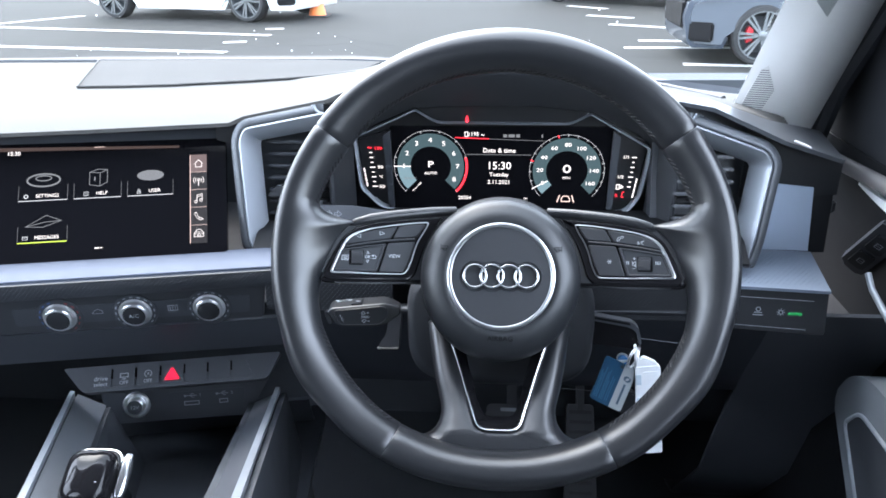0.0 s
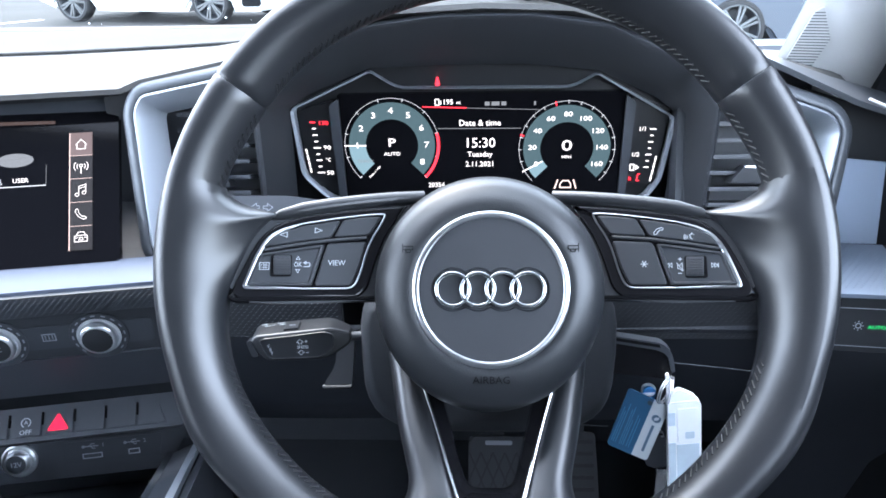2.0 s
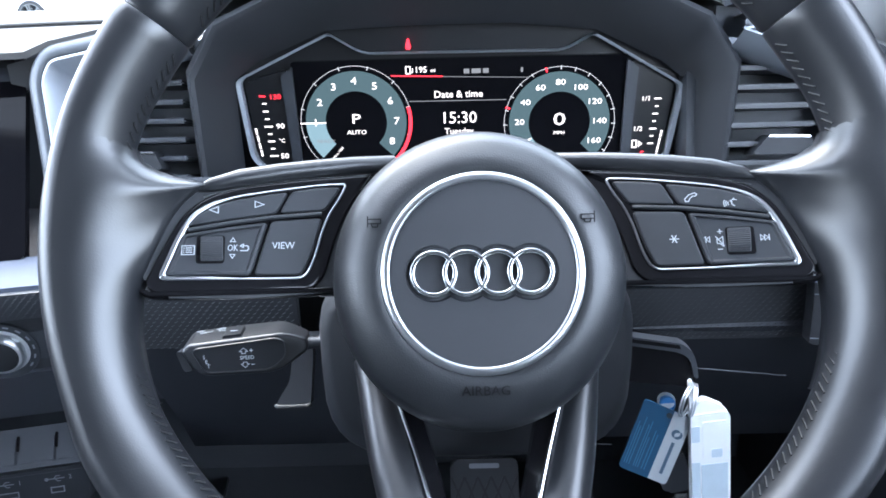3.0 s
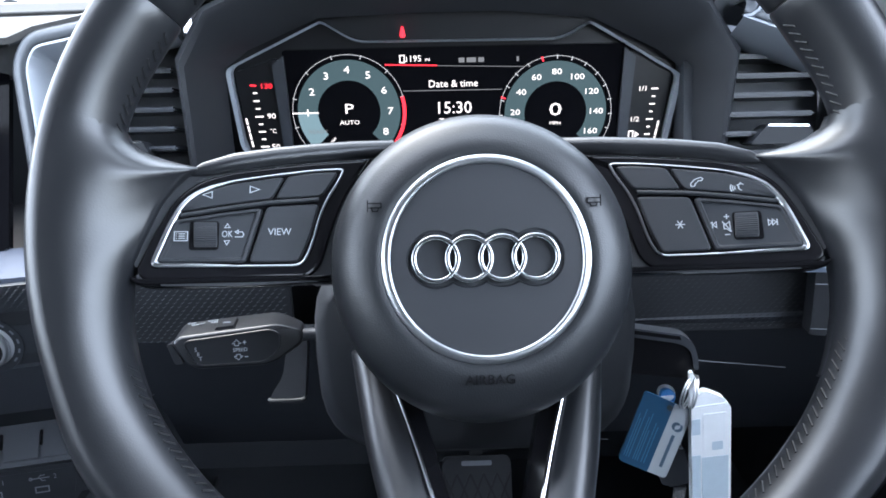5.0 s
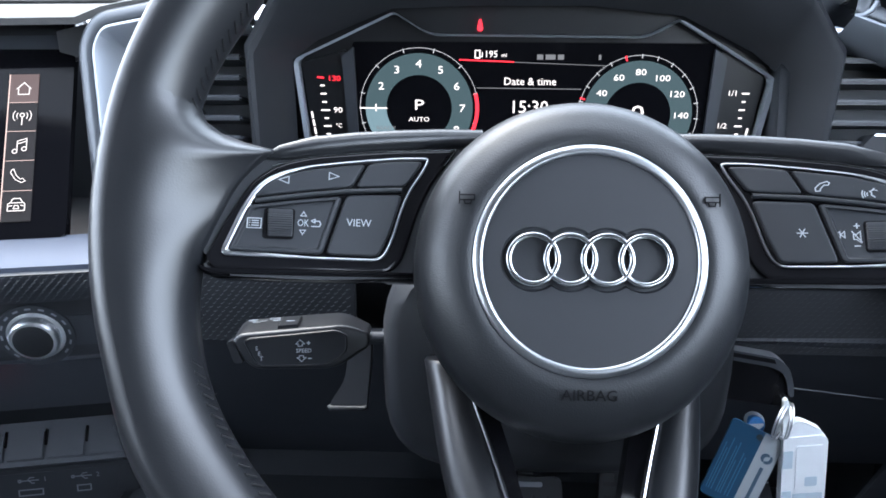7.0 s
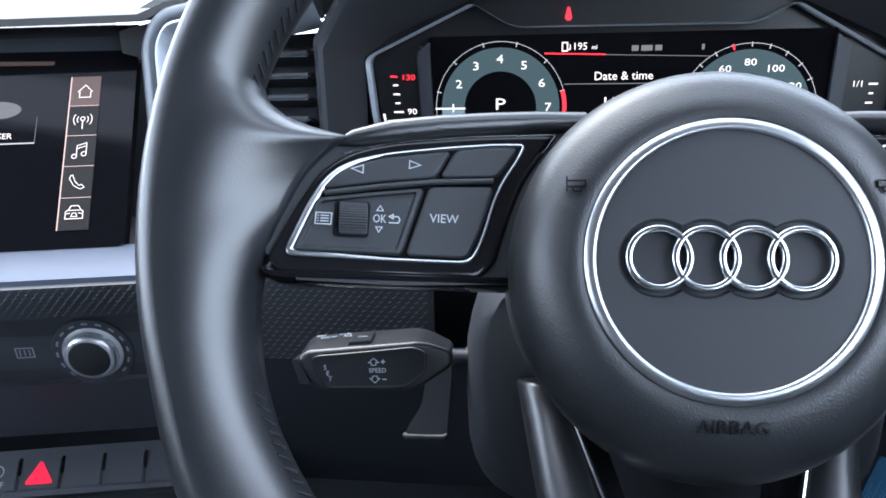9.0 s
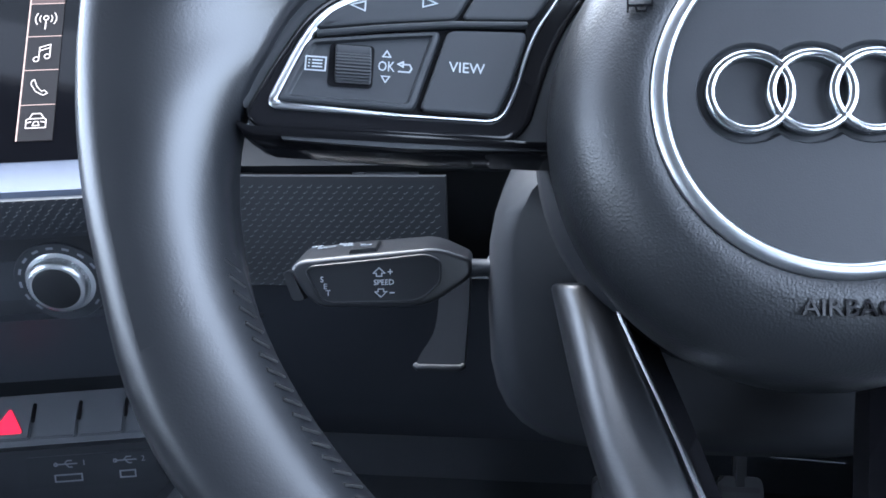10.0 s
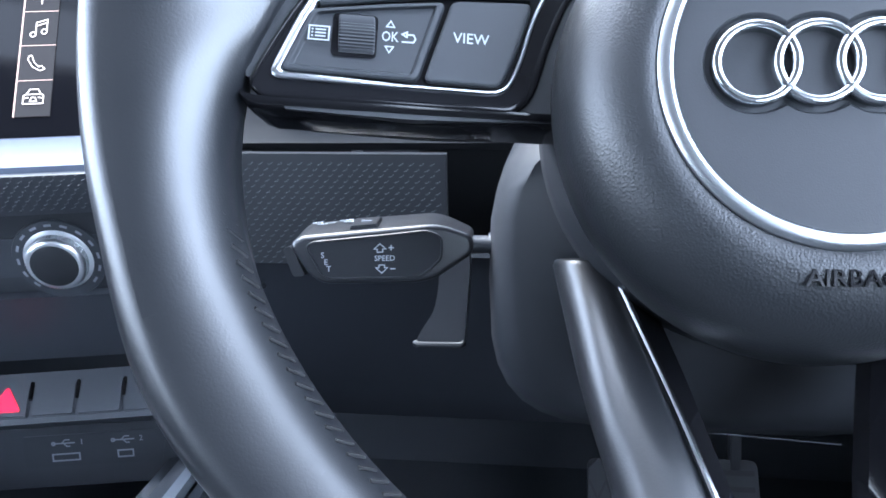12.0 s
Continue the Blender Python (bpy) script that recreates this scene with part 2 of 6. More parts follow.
# ---- steering wheel ----
RAKE = radians(24)
WHEEL = at((0.007, 0.529, 0.864), (1, 0, 0), (0, math.sin(RAKE), math.cos(RAKE)))
wheel = thing("steering_wheel", (0.007, 0.529, 0.864), "black leather steering wheel with chrome-ringed airbag boss and button spokes", "steering wheel")


def bump(x):
    return max(0.0, math.cos(max(-1, min(1, x)) * math.pi / 2)) ** 2


# front of the grip: rounded outer side, a crest near the inner side, then a steep inner face
GRIP = ((0.015, -2.0), (0.06, 3.5), (0.13, 7.8), (0.22, 10.2), (0.35, 10.6), (0.50, 9.6), (0.66, 7.2), (0.80, 3.6), (0.92, -2.6), (0.975, -9.0), (0.92, -14.8), (0.81, -19.2), (0.66, -22.4))


def rim_section(a):
    """One section of the rim at the angle a in degrees, seen from the driver."""
    t = radians(a)
    low = bump((a - 270) / 42) if a > 180 else bump((a + 90) / 42)
    side = bump((a - 161) / 14) + bump((a - 19) / 14)
    corner = bump((a - 210) / 14) + bump((a + 30) / 14) + bump((a - 330) / 14)
    ro = 179.8 - 5 * low + 3 * corner
    ri = 147.5 + 2 * side - 2 * low
    rc, hw = (ro + ri) / 2, (ro - ri) / 2
    grip = 1 if a < 0 else min(1, abs(a - 90) / 40) ** 2
    if a > 180:
        grip = max(0, 1 - low)
    elif a < 0:
        grip = max(0, 1 - low)
    out = []
    for j in range(20):
        p = 2 * math.pi * j / 20
        c, s = math.cos(p), math.sin(p)
        rr = rc + hw * math.copysign(abs(c) ** 0.9, c)
        zz = -7 + (17 + 1.5 * low) * math.copysign(abs(s) ** 0.9, s) - (3 if c < 0 else 0) * abs(c)
        if 0 < j < 14:
            u, z = GRIP[j - 1]
            rr += (ro - 2 * hw * u - rr) * grip
            zz += (z - zz) * grip
        out.append((rr * math.cos(t), 12 + rr * math.sin(t), zz))
    return out


def shrink(loop, f):
    c = sum((Vector(p) for p in loop), Vector()) / len(loop)
    return [tuple(c + (Vector(p) - c) * f) for p in loop]


def rim_piece(a0, a1):
    n = max(6, round((a1 - a0) / 2.5))
    loops = [rim_section(a0 + (a1 - a0) * i / n) for i in range(n + 1)]
    loops = [shrink(rim_section(a0 + 0.05), 0.965)] + [rim_section(a0 + 0.5)] + loops[1:-1] + [rim_section(a1 - 0.5)] + [shrink(rim_section(a1 - 0.05), 0.965)]
    return loft(loops)


for a0, a1 in ((35.5, 144.5), (144.5, 239.5), (239.5, 300.5), (-59.5, 35.5)):
    part("rim", rim_piece(a0, a1), LEATHER, wheel, "smooth black leather rim section", WHEEL, sharp=50)

# stitching along the inner side
for a0, a1, step in ((40, 140, 1.55), (147, 164, 1.55), (198, 236, 1.55), (-56, -18, 1.55), (16, 33, 1.55)):
    bms = []
    a = a0
    while a < a1:
        sec = rim_section(a)
        sec2 = rim_section(a + step * 0.8)
        p, q = Vector(sec[9]).lerp(Vector(sec[10]), 0.05), Vector(sec2[9]).lerp(Vector(sec2[10]), 0.75)
        out = p - Vector((p.x, p.y - 12, 0)).normalized() * 0.2
        bms.append(tube([out, q - Vector((q.x, q.y - 12, 0)).normalized() * 0.2], 0.5, 5))
        a += step
    part("stitching", join(*bms), THREAD, wheel, "dark thread stitching", WHEEL)

# the switch pads lean back towards the boss and towards the top
def zpad(x, y):
    return (-20 if x < 0 else -24) + 0.30 * (min(142, abs(x)) - 95) - 0.18 * (y - 15)


def drape(bm):
    """Lays a piece built flat, with z = 0 at the key tops, onto the leaning pads."""
    for v in bm.verts:
        v.co.z += zpad(v.co.x, v.co.y)
    return bm


# leather blending the spokes into the rim
def lerp_path(pts, t):
    k = min(len(pts) - 2, int(t * (len(pts) - 1)))
    return Vector(pts[k]).lerp(Vector(pts[k + 1]), t * (len(pts) - 1) - k)


plate_edge = fillet([(-108, 46), (-121, 39.5), (-130, 28.5), (-135, 16), (-139, 4), (-143, -7)], 6, 4)
for s in (-1, 1):
    rows = []
    for i in range(31):
        t = i / 30
        deg = 163 + 42 * t
        B = lerp_path(plate_edge, t)
        sec = [Vector(p) for p in rim_section(deg)]
        core = sum(sec, Vector()) / len(sec)
        w = min(1, t / 0.2) * min(1, (1 - t) / 0.42)
        w = w * w * (3 - 2 * w)
        row = []
        for j in range(15):
            f = j / 14
            top = core + (sec[5] - core) * 1.003
            p = Vector((top.x, top.y)).lerp(B, f)
            sag = 5 * math.sin(math.pi * f) * max(0, 1 - t / 0.5)
            e = Vector((p.x, p.y - sag, top.z - (top.z - zpad(-s * B.x, B.y) + 1.2) * f ** 1.8))
            k = 5 + 6.5 * f
            g = sec[int(k)].lerp(sec[int(k) + 1], k - int(k))
            g = core + (g - core) * 1.003
            q = g.lerp(e, w)
            row.append((-s * q.x, q.y, q.z))
        rows.append(row)
    bm = sheet(rows)
    edge = [r[0] for r in rows] + rows[-1][1:] + [r[-1] for r in rows[-2::-1]] + rows[0][-2:0:-1]
    skirt = sheet([edge + edge[:1], [(x * 1.004, y, z - 5) for x, y, z in edge + edge[:1]]])
    bm = join(bm, skirt)
    bmesh.ops.remove_doubles(bm, verts=bm.verts[:], dist=0.01)
    part("spoke_blend", bm, LEATHER, wheel, "leather thumb rest", WHEEL, sharp=70)

# spokes
LEDGE = ((-123.2, 21.3), (-106.5, 24.4), (-90, 26.9), (-69.6, 28.6))


def key_top(pts, dish=False):
    """A switch key with rounded edges; dish: sunken round a roller."""
    o = fillet(pts, 2.2, 4)
    loops = [[(*p, z) for p in inset(o, d)] for d, z in ((0, -4), (0, -0.9), (0.25, -0.35), (0.7, -0.06), (1.1, 0))]
    c = sum((Vector(p) for p in o), Vector((0, 0))) / len(o)
    for k, z in ((0.975, 0), (0.955, -0.3), (0.93, -0.85), (0.91, -1.1), (0.88, -1.1), (0.45, -1.1), (0.02, -1.1)) if dish else ((0.96, 0), (0.9, 0), (0.45, 0), (0.02, 0)):
        loops.append([(*(c + (Vector(p) - c) * k), z) for p in inset(o, 1.1)])
    return drape(loft(loops))


for s in (-1, 1):
    o = fillet([(s * x, y) for x, y in ((-138, 34), (-126, 41), (-104, 46), (-72, 50.5), (-40, 53), (-36, 30), (-52, -6), (-100, -8), (-138, -7), (-143, 14))], [4, 12, 12, 8, 4, 4, 4, 4, 8, 4])
    part("spoke", drape(prism(o, -30, -4, 4, 3)), MATTE, wheel, "black spoke", WHEEL)
    top = [(-122, 39.2), (-116, 41.4), (-104, 44.6), (-88, 47.6), (-72, 49.8), (-56, 51.6), (-38, 53)]
    part("spoke_roll", tube([(s * x, y, zpad(s * x, y) - 3.4) for x, y in top], [0.8, 3.0, 4.2, 4.2, 4.2, 4.2, 4], 16), LEATHER, wheel, "rolled leather upper edge", WHEEL)
    lip = [(-4.4, -2.6), (-5.6, -3.0), (-6.8, -4.4), (-7.6, -7.0), (-8.2, -12), (-8.6, -22), (-4, -24), (-3, -10)]
    loops = [[(s * x, y * k, zpad(s * x, y) + z) for y, z in lip] for x, k in ((-140.5, 0.75), (-139.6, 0.9), (-137, 1), (-120, 1.02), (-100, 1.02), (-80, 1), (-68, 1), (-60, 0.96))]
    part("spoke_chin", loft(loops), GLOSS, wheel, "gloss black lower edge", WHEEL, sharp=50)
    o = fillet([(s * x, y) for x, y in ((-139.5, -1), (-136, -5), (-73, -5), (-68.5, 0), (-63.5, 18), (-58.5, 31), (-47, 48), (-76, 45.2), (-104, 41), (-117, 36.6), (-126, 29), (-133, 15))], [4, 3, 4, 4, 6, 8, 1.5, 8, 10, 10, 8, 8])
    loops = [[(*p, z) for p in inset(o, d)] for d, z in ((0, -16), (0, -3.4), (0.4, -2.6), (1.2, -2.2), (2.2, -2.2))]
    part("switch_plate", drape(loft(loops)), GLOSS, wheel, "gloss black switch surround", WHEEL, sharp=50)
    part("plate_line", tube([(s * x, y, zpad(s * x, y) - 2.4) for x, y in fillet([(-119, 35.6), (-104, 40.6), (-76, 44.8), (-48.4, 47.4), (-53, 40)], [1, 8, 8, 0.8, 1], 4)[2:-2]], 0.22, 6), CHROME, wheel, "fine bright edge line", WHEEL)
    o = fillet([(s * x, y) for x, y in ((-134.4, 0.2), (-100, -0.2), (-75.6, -0.3), (-71.6, 9.5), (-69.2, 20), (-66, 28.6), (-61.4, 36), (-58.4, 43.2), (-70, 42.4), (-88, 39.8), (-105, 36.7), (-115, 33.6), (-121, 30), (-125, 25), (-128.4, 17.6))], [4, 2, 4.5, 8, 4, 8, 6, 3, 4, 8, 8, 6, 6, 6, 6], 4)
    band = []
    for d, z in ((0, -4), (0, -1.5), (0.25, -1.0), (0.75, -1.0), (1.0, -1.5), (1.0, -4)):
        q = inset(o, 1.0)
        base = o[-1:] + o[:-1]
        band.append([(*Vector(a).lerp(Vector(b), d * (1.0 + 1.5 * max(0, min(1, (abs(a[0]) - 104) / 22)))), z) for a, b in zip(base, q)])
    part("chrome_surround", drape(loft(band, caps=False)), RINGMETAL, wheel, "chrome outline of the switches", WHEEL, sharp=60)
    pad = part("switch_pad", drape(prism(inset(o, 0.8), -12, -2.8)), GLOSS, wheel, "black switch base", WHEEL)
    for k, pts in enumerate((((-124.2, 22.6), (-106.5, 25.9), (-88.6, 28.5), (-83.8, 38.4), (-88, 37.8), (-104.6, 34.8), (-114, 31.8), (-119.6, 28.6)), ((-87.2, 28.6), (-68.2, 30), (-64.4, 36), (-61.4, 41), (-70, 40.6), (-82.2, 38.8)),
                             ((-131.4, 2), (-98.2, 1.6), (-92, 24.8), (-106.5, 22.8), (-125.2, 19.6)), ((-96.8, 1.6), (-77.4, 1.4), (-73.6, 10.6), (-70.9, 20), (-69.4, 26.6), (-90.4, 25.2)))):
        part("key", key_top([(s * x, y) for x, y in pts], k == 2), KEYTOP, pad, "", WHEEL, sharp=7)
    part("ledge", tube([(s * x, y, zpad(s * x, y) - 0.7) for x, y in LEDGE], 1.0, 10), KEYTOP, pad, "narrow ridge between the key rows", WHEEL)
    # thumb roller
    rx, ry = (-114.2 if s < 0 else 111.4), (13.0 if s < 0 else 11.6)
    lean = Matrix.Translation((rx, ry, zpad(rx, ry) - 2.6)) @ Matrix.Rotation(math.atan(0.3 * s), 4, "Y").inverted() @ Matrix.Rotation(math.atan(-0.18), 4, "X")
    ridges = [(6.0 + (0.2 if j % 2 else -0.22), 2 * math.pi * j / 84) for j in range(84)]
    loops = [[(dx, r * k * math.cos(t), r * k * 0.66 * math.sin(t)) for r, t in ridges] for dx, k in ((-4.6, 0.93), (-4.2, 1), (4.2, 1), (4.6, 0.93))]
    part("roller_bed", drape(prism(fillet([(rx - 5.5, ry - 6), (rx + 5.5, ry - 6), (rx + 5.5, ry + 6), (rx - 5.5, ry + 6)], 1.5), -3, -0.75)), GLOSS, pad, "", WHEEL)
    part("thumb_roller", loft(loops), MATTE, pad, "ribbed black thumb roller", WHEEL @ lean, sharp=20)

# printed symbols on the keys
Z = 0.06
D = -1.04
ink = [stroke([(-111.6, 28.7), (-111.6, 31.5), (-115.2, 30.1)], 0.34, Z, closed=True), stroke([(-97, 31.2), (-97, 34), (-93.4, 32.6)], 0.34, Z, closed=True),
       letters("VIEW", -85, 14.3, 4.2, Z, squash=0.92), letters("OK", -105.6, 13.5, 4.0, D, squash=0.72),
       stroke([(-106.6, 16.3), (-104.6, 16.3), (-105.6, 18)], 0.3, D, closed=True), stroke([(-106.6, 10.8), (-104.6, 10.8), (-105.6, 9.1)], 0.3, D, closed=True),
       stroke([(-102.6, 12.4), (-99.7, 12.4), (-99.2, 13.4), (-99.7, 14.5), (-101.6, 14.5)], 0.4, D), stroke([(-101.4, 13.8), (-102.6, 14.5), (-101.4, 15.2)], 0.4, D, closed=True),
       stroke([(-125, 10.9), (-120.2, 10.9), (-120.2, 14.6), (-125, 14.6)], 0.34, -0.1, closed=True)]
ink += [stroke([(-123.5, y), (-121, y)], 0.36, -0.1) for y in (11.9, 12.8, 13.7)] + [stroke([(-124.4, y), (-124, y)], 0.36, -0.1) for y in (11.9, 12.8, 13.7)]
part("key_print", drape(join(*ink)), WHITE_INK, wheel, "white symbols and the words VIEW and OK", WHEEL)
ink = [stroke([(85.3 + 1.9 * math.cos(radians(d)), 13.2 + 1.9 * math.sin(radians(d))), (85.3 - 1.9 * math.cos(radians(d)), 13.2 - 1.9 * math.sin(radians(d)))], 0.42, Z) for d in (0, 60, 120)]
for x0, d in ((99.6, -1), (119.2, 1)):
    for k in (0, 1.5):
        xx = x0 + d * k
        ink.append(stroke([(xx, 10.6 + 0.7), (xx, 13 + 0.7), (xx + d * 1.4, 11.8 + 0.7)], 0.3, D, closed=True))
    ink.append(stroke([(x0 + d * 3.2, 11.2), (x0 + d * 3.2, 13.8)], 0.4, D))
ink += [stroke([(102.8, 15.8), (104.8, 15.8)], 0.4, D), stroke([(103.8, 14.8), (103.8, 16.8)], 0.4, D), stroke([(102.4, 8.1), (104.4, 8.1)], 0.4, D),
        stroke([(102.4, 10.6), (103.3, 10.6), (104.7, 9.4), (104.7, 13.6), (103.3, 12.5), (102.4, 12.5)], 0.34, D, closed=True), stroke([(101.9, 13.8), (105.1, 9.4)], 0.38, D),
        stroke([(91.2, 29.6), (91, 30.8), (92.7, 32.6), (95.2, 33.4), (96, 32.8), (95.4, 31.9), (94.2, 32), (92.9, 30.7), (92.6, 29.7)], 0.36, Z, closed=True),
        stroke([(110.4, 30.2), (109.6, 29.3), (108.8, 29), (109.4, 28.4), (109.2, 27.6), (110.4, 26.6)], 0.38, Z), stroke([(110, 29.6), (111.3, 29.2)], 0.3, Z)]
ink += [stroke(arc(109.2, 27.9, r, 150, 210, 6), 0.34, Z) for r in (1.4, 2.2, 3.0)]
part("key_print", drape(join(*ink)), WHITE_INK, wheel, "white symbols for telephone, voice and volume", WHEEL)

# boss with airbag cover, ring and emblem
cover = [(40.8, -1.8), (41.8, -1.0), (46, -1.2), (51, -3), (55.5, -6), (59, -10), (61.5, -15), (63, -21), (63.6, -28), (62.5, -38), (58, -46)]
loops = []
for r, z in cover:
    f = min(1, (r - 40.8) / 16)
    cx, cy = 0.3 - 0.75 * f, -1.26 * f
    loops.append([(cx + r * math.cos(a), cy + r * math.sin(a) * (1.0 if math.sin(a) > 0 else 1.0 + 0.05 * f), z) for a in (2 * math.pi * j / 72 for j in range(72))])
part("airbag_cover", loft(loops, caps=False), GRAIN, wheel, "grained black airbag cover", WHEEL, sharp=60)
def rings_outline(r, n=9):
    """Outline of four overlapping discs."""
    xs, h = (-19.6, -6.53, 6.53, 19.6), 6.533
    a = math.degrees(math.acos(h / r))
    pts = arc(xs[0], 0.1, r, a, 360 - a, 30)
    for x in xs[1:3]:
        pts += arc(x, 0.1, r, 180 + a, 360 - a, n)[1:]
    pts += arc(xs[3], 0.1, r, 180 + a, 540 - a, 30)[1:]
    for x in (xs[2], xs[1]):
        pts += arc(x, 0.1, r, a, 180 - a, n)[1:]
    return pts[:-1]


bm = bmesh.new()
for loop in ([(0.3 + 37.7 * math.cos(2 * math.pi * k / 72), 37.7 * math.sin(2 * math.pi * k / 72)) for k in range(72)], rings_outline(11.6)):
    vs = [bm.verts.new((*p, -0.9)) for p in loop]
    for k in range(len(vs)):
        bm.edges.new((vs[k], vs[(k + 1) % len(vs)]))
bmesh.ops.triangle_fill(bm, use_beauty=True, edges=bm.edges[:])
wall = loft([[(*p, -0.9) for p in rings_outline(11.6)], [(*p, -1.3) for p in rings_outline(11.2)], [(*p, -2.4) for p in rings_outline(10.9)]], caps=False)
part("boss_disc", join(bm, wall, prism(rings_outline(10.9), -3, -2.4)), MATTE, wheel, "matt black centre disc with a recess for the emblem", WHEEL)
part("boss_ring", lathe([(37.6, -2.5), (37.7, -0.5), (38.1, 0.0), (38.8, 0.2), (41.0, -0.35), (41.4, -0.8), (41.5, -2.5)], 96, 0.3, 0, cap=False), RINGMETAL, wheel, "chrome ring", WHEEL, sharp=60)
ring = [(7.5, -2.4), (7.6, 0.3), (8.0, 0.75), (9.2, 0.75), (9.65, 0.3), (9.75, -2.4)]
for cx in (-19.6, -6.53, 6.53, 19.6):
    part("emblem_ring", lathe(ring, 56, cx, 0.1, cap=False), CHROME, wheel, "interlocking chrome emblem ring", WHEEL, sharp=60)
part("raised_print", letters("AIRBAG", 0.4, -47.4, 5.4, -1.2, depth=0.6, squash=1.05), GLOSS, wheel, "raised word AIRBAG", WHEEL)
for s in (-1, 1):
    part("horn_symbol", join(stroke([(s * 46, 19.6), (s * 46, 24.2)], 0.42, -1.9, 0.7), stroke([(s * 46, 21), (s * 40.6, 21), (s * 40.6, 22.8), (s * 46, 22.8)], 0.4, -1.2, 0.7), stroke([(s * 44.4, 21), (s * 44, 19.6), (s * 42, 19.6), (s * 41.6, 21)], 0.4, -1.0, 0.5)), GLOSS, wheel, "dark horn symbol", WHEEL)

# lower spokes, which lean back from the rim to the hub
def leaned_back(bm):
    for v in bm.verts:
        d = min(8.0, -37 + 0.62 * (-48 - v.co.y))
        v.co.x *= 1 + max(0, -d) / 620
        v.co.z += d
    return bm


part("boss_back", lathe([(56, -40), (62, -50), (66, -58), (67, -66), (62, -78)], 64, cap=False), MATTE, wheel, "black rear cover of the boss", WHEEL, sharp=60)
outer = fillet([(-58, -40), (-52, -81), (-44.5, -110), (-51, -125), (-84, -138), (-70, -150), (0, -156), (70, -150), (84, -138), (51, -125), (44, -110), (51, -81), (56, -40), (20, -36)], [2, 14, 14, 16, 4, 8, 20, 8, 4, 16, 14, 14, 2, 2], 5)
inner = fillet([(-42, -42), (-32, -72), (-23.5, -99), (-16.5, -119.5), (-8, -120), (-4, -120), (1, -120), (5, -120), (10, -120), (16.5, -119.5), (22.5, -99), (30.5, -72), (40.5, -42), (20, -38)], [1, 10, 10, 8, 1, 1, 1, 1, 1, 8, 10, 10, 1, 1], 5)
mid = [tuple(Vector(a).lerp(Vector(b), 0.5)) for a, b in zip(outer, inner)]
loops = [[(x, y, z) for x, y in o] for o, z in ((outer, -42), (outer, -31), ([tuple(Vector(a).lerp(Vector(b), 0.14)) for a, b in zip(outer, inner)], -23), (mid, -17.5), ([tuple(Vector(a).lerp(Vector(b), 0.86)) for a, b in zip(outer, inner)], -20), (inner, -22.5), (inner, -42))]
part("lower_spoke", leaned_back(loft(loops, caps=False)), LEATHER, wheel, "leather twin lower spoke", WHEEL, sharp=60)
line = fillet([(-43, -40), (-36.3, -60), (-29.2, -80), (-23, -100), (-16, -119), (16, -119), (22, -100), (28, -80), (34.6, -60), (41, -40)], [0.1, 8, 8, 8, 8, 8, 8, 8, 8, 0.1], 6)
part("chrome_trim", leaned_back(tube([(x, y, -20.6) for x, y in line[4:-4]], 1.0, 8)), CHROME, wheel, "chrome outline of the lower opening", WHEEL)
fo = [(x, y) for x, y in line[4:-4]]
fi = [(x * 0.80, -40 + (y + 40) * 0.925) for x, y in fo]
part("lower_insert", leaned_back(frame_prism(fo, fi, -40, -22, -30, closed=False)), GLOSS, wheel, "gloss black lining of the lower opening", WHEEL)


# ---- dashboard ----
TURN = radians(11.5)
KX, KY = Vector((math.cos(TURN), math.sin(TURN), 0)), Vector((-math.sin(TURN), math.cos(TURN), 0))
KO = Vector((-0.281, 0.66, 0))
dash = thing("dashboard", (-0.3, 0.9, 0.75), "dark dashboard with soft top pad, angled towards the driver", "dashboard")


def kpt(x, y, z):
    """A point of the centre stack: along it, inwards, up."""
    return tuple(KO + KX * x + KY * y + Vector((0, 0, z)))


def leaned(p0, lean):
    a = radians(lean)
    return at(p0, KX, KY * math.sin(a) + Vector((0, 0, math.cos(a))))


def run(profile, x0, x1, n=2):
    """A profile carried along the centre stack."""
    return sheet([[kpt(x0 + (x1 - x0) * i / n, y, z) for i in range(n + 1)] for y, z in profile])


def thick(bm, t):
    bmesh.ops.recalc_face_normals(bm, faces=bm.faces[:])
    bmesh.ops.solidify(bm, geom=bm.faces[:], thickness=t)
    return bm


# top pad
front = [(-1.05, 0.60, 0.930), (-0.62, 0.655, 0.930), (-0.40, 0.700, 0.930), (-0.265, 0.728, 0.931), (-0.250, 0.731, 0.937), (-0.166, 0.735, 0.953), (-0.12, 0.735, 0.972), (-0.06, 0.735, 0.984), (0.005, 0.735, 0.987),
         (0.07, 0.735, 0.984), (0.125, 0.735, 0.968), (0.165, 0.738, 0.952), (0.20, 0.752, 0.947), (0.255, 0.768, 0.9275), (0.30, 0.79, 0.903)]
rows = []
for f in (0, 0.02, 0.08, 0.2, 0.4, 0.6, 0.8, 1.0):
    r = []
    for x, y, z in front:
        back = 1.14 - 0.9 * max(0, x + 0.22) ** 1.75 - 0.22 * max(0, -0.75 - x) ** 2
        zb = 0.929
        k = f ** 0.7
        lift = 0.004 * min(1, f / 0.08) * (1 - f)
        r.append((x, y + (max(back, y + 0.08) - y) * f, z + (zb - z) * k + lift))
    rows.append(r)
part("top_pad", thick(sheet(rows), -0.004), PAD, dash, "grained soft top pad", sharp=60)

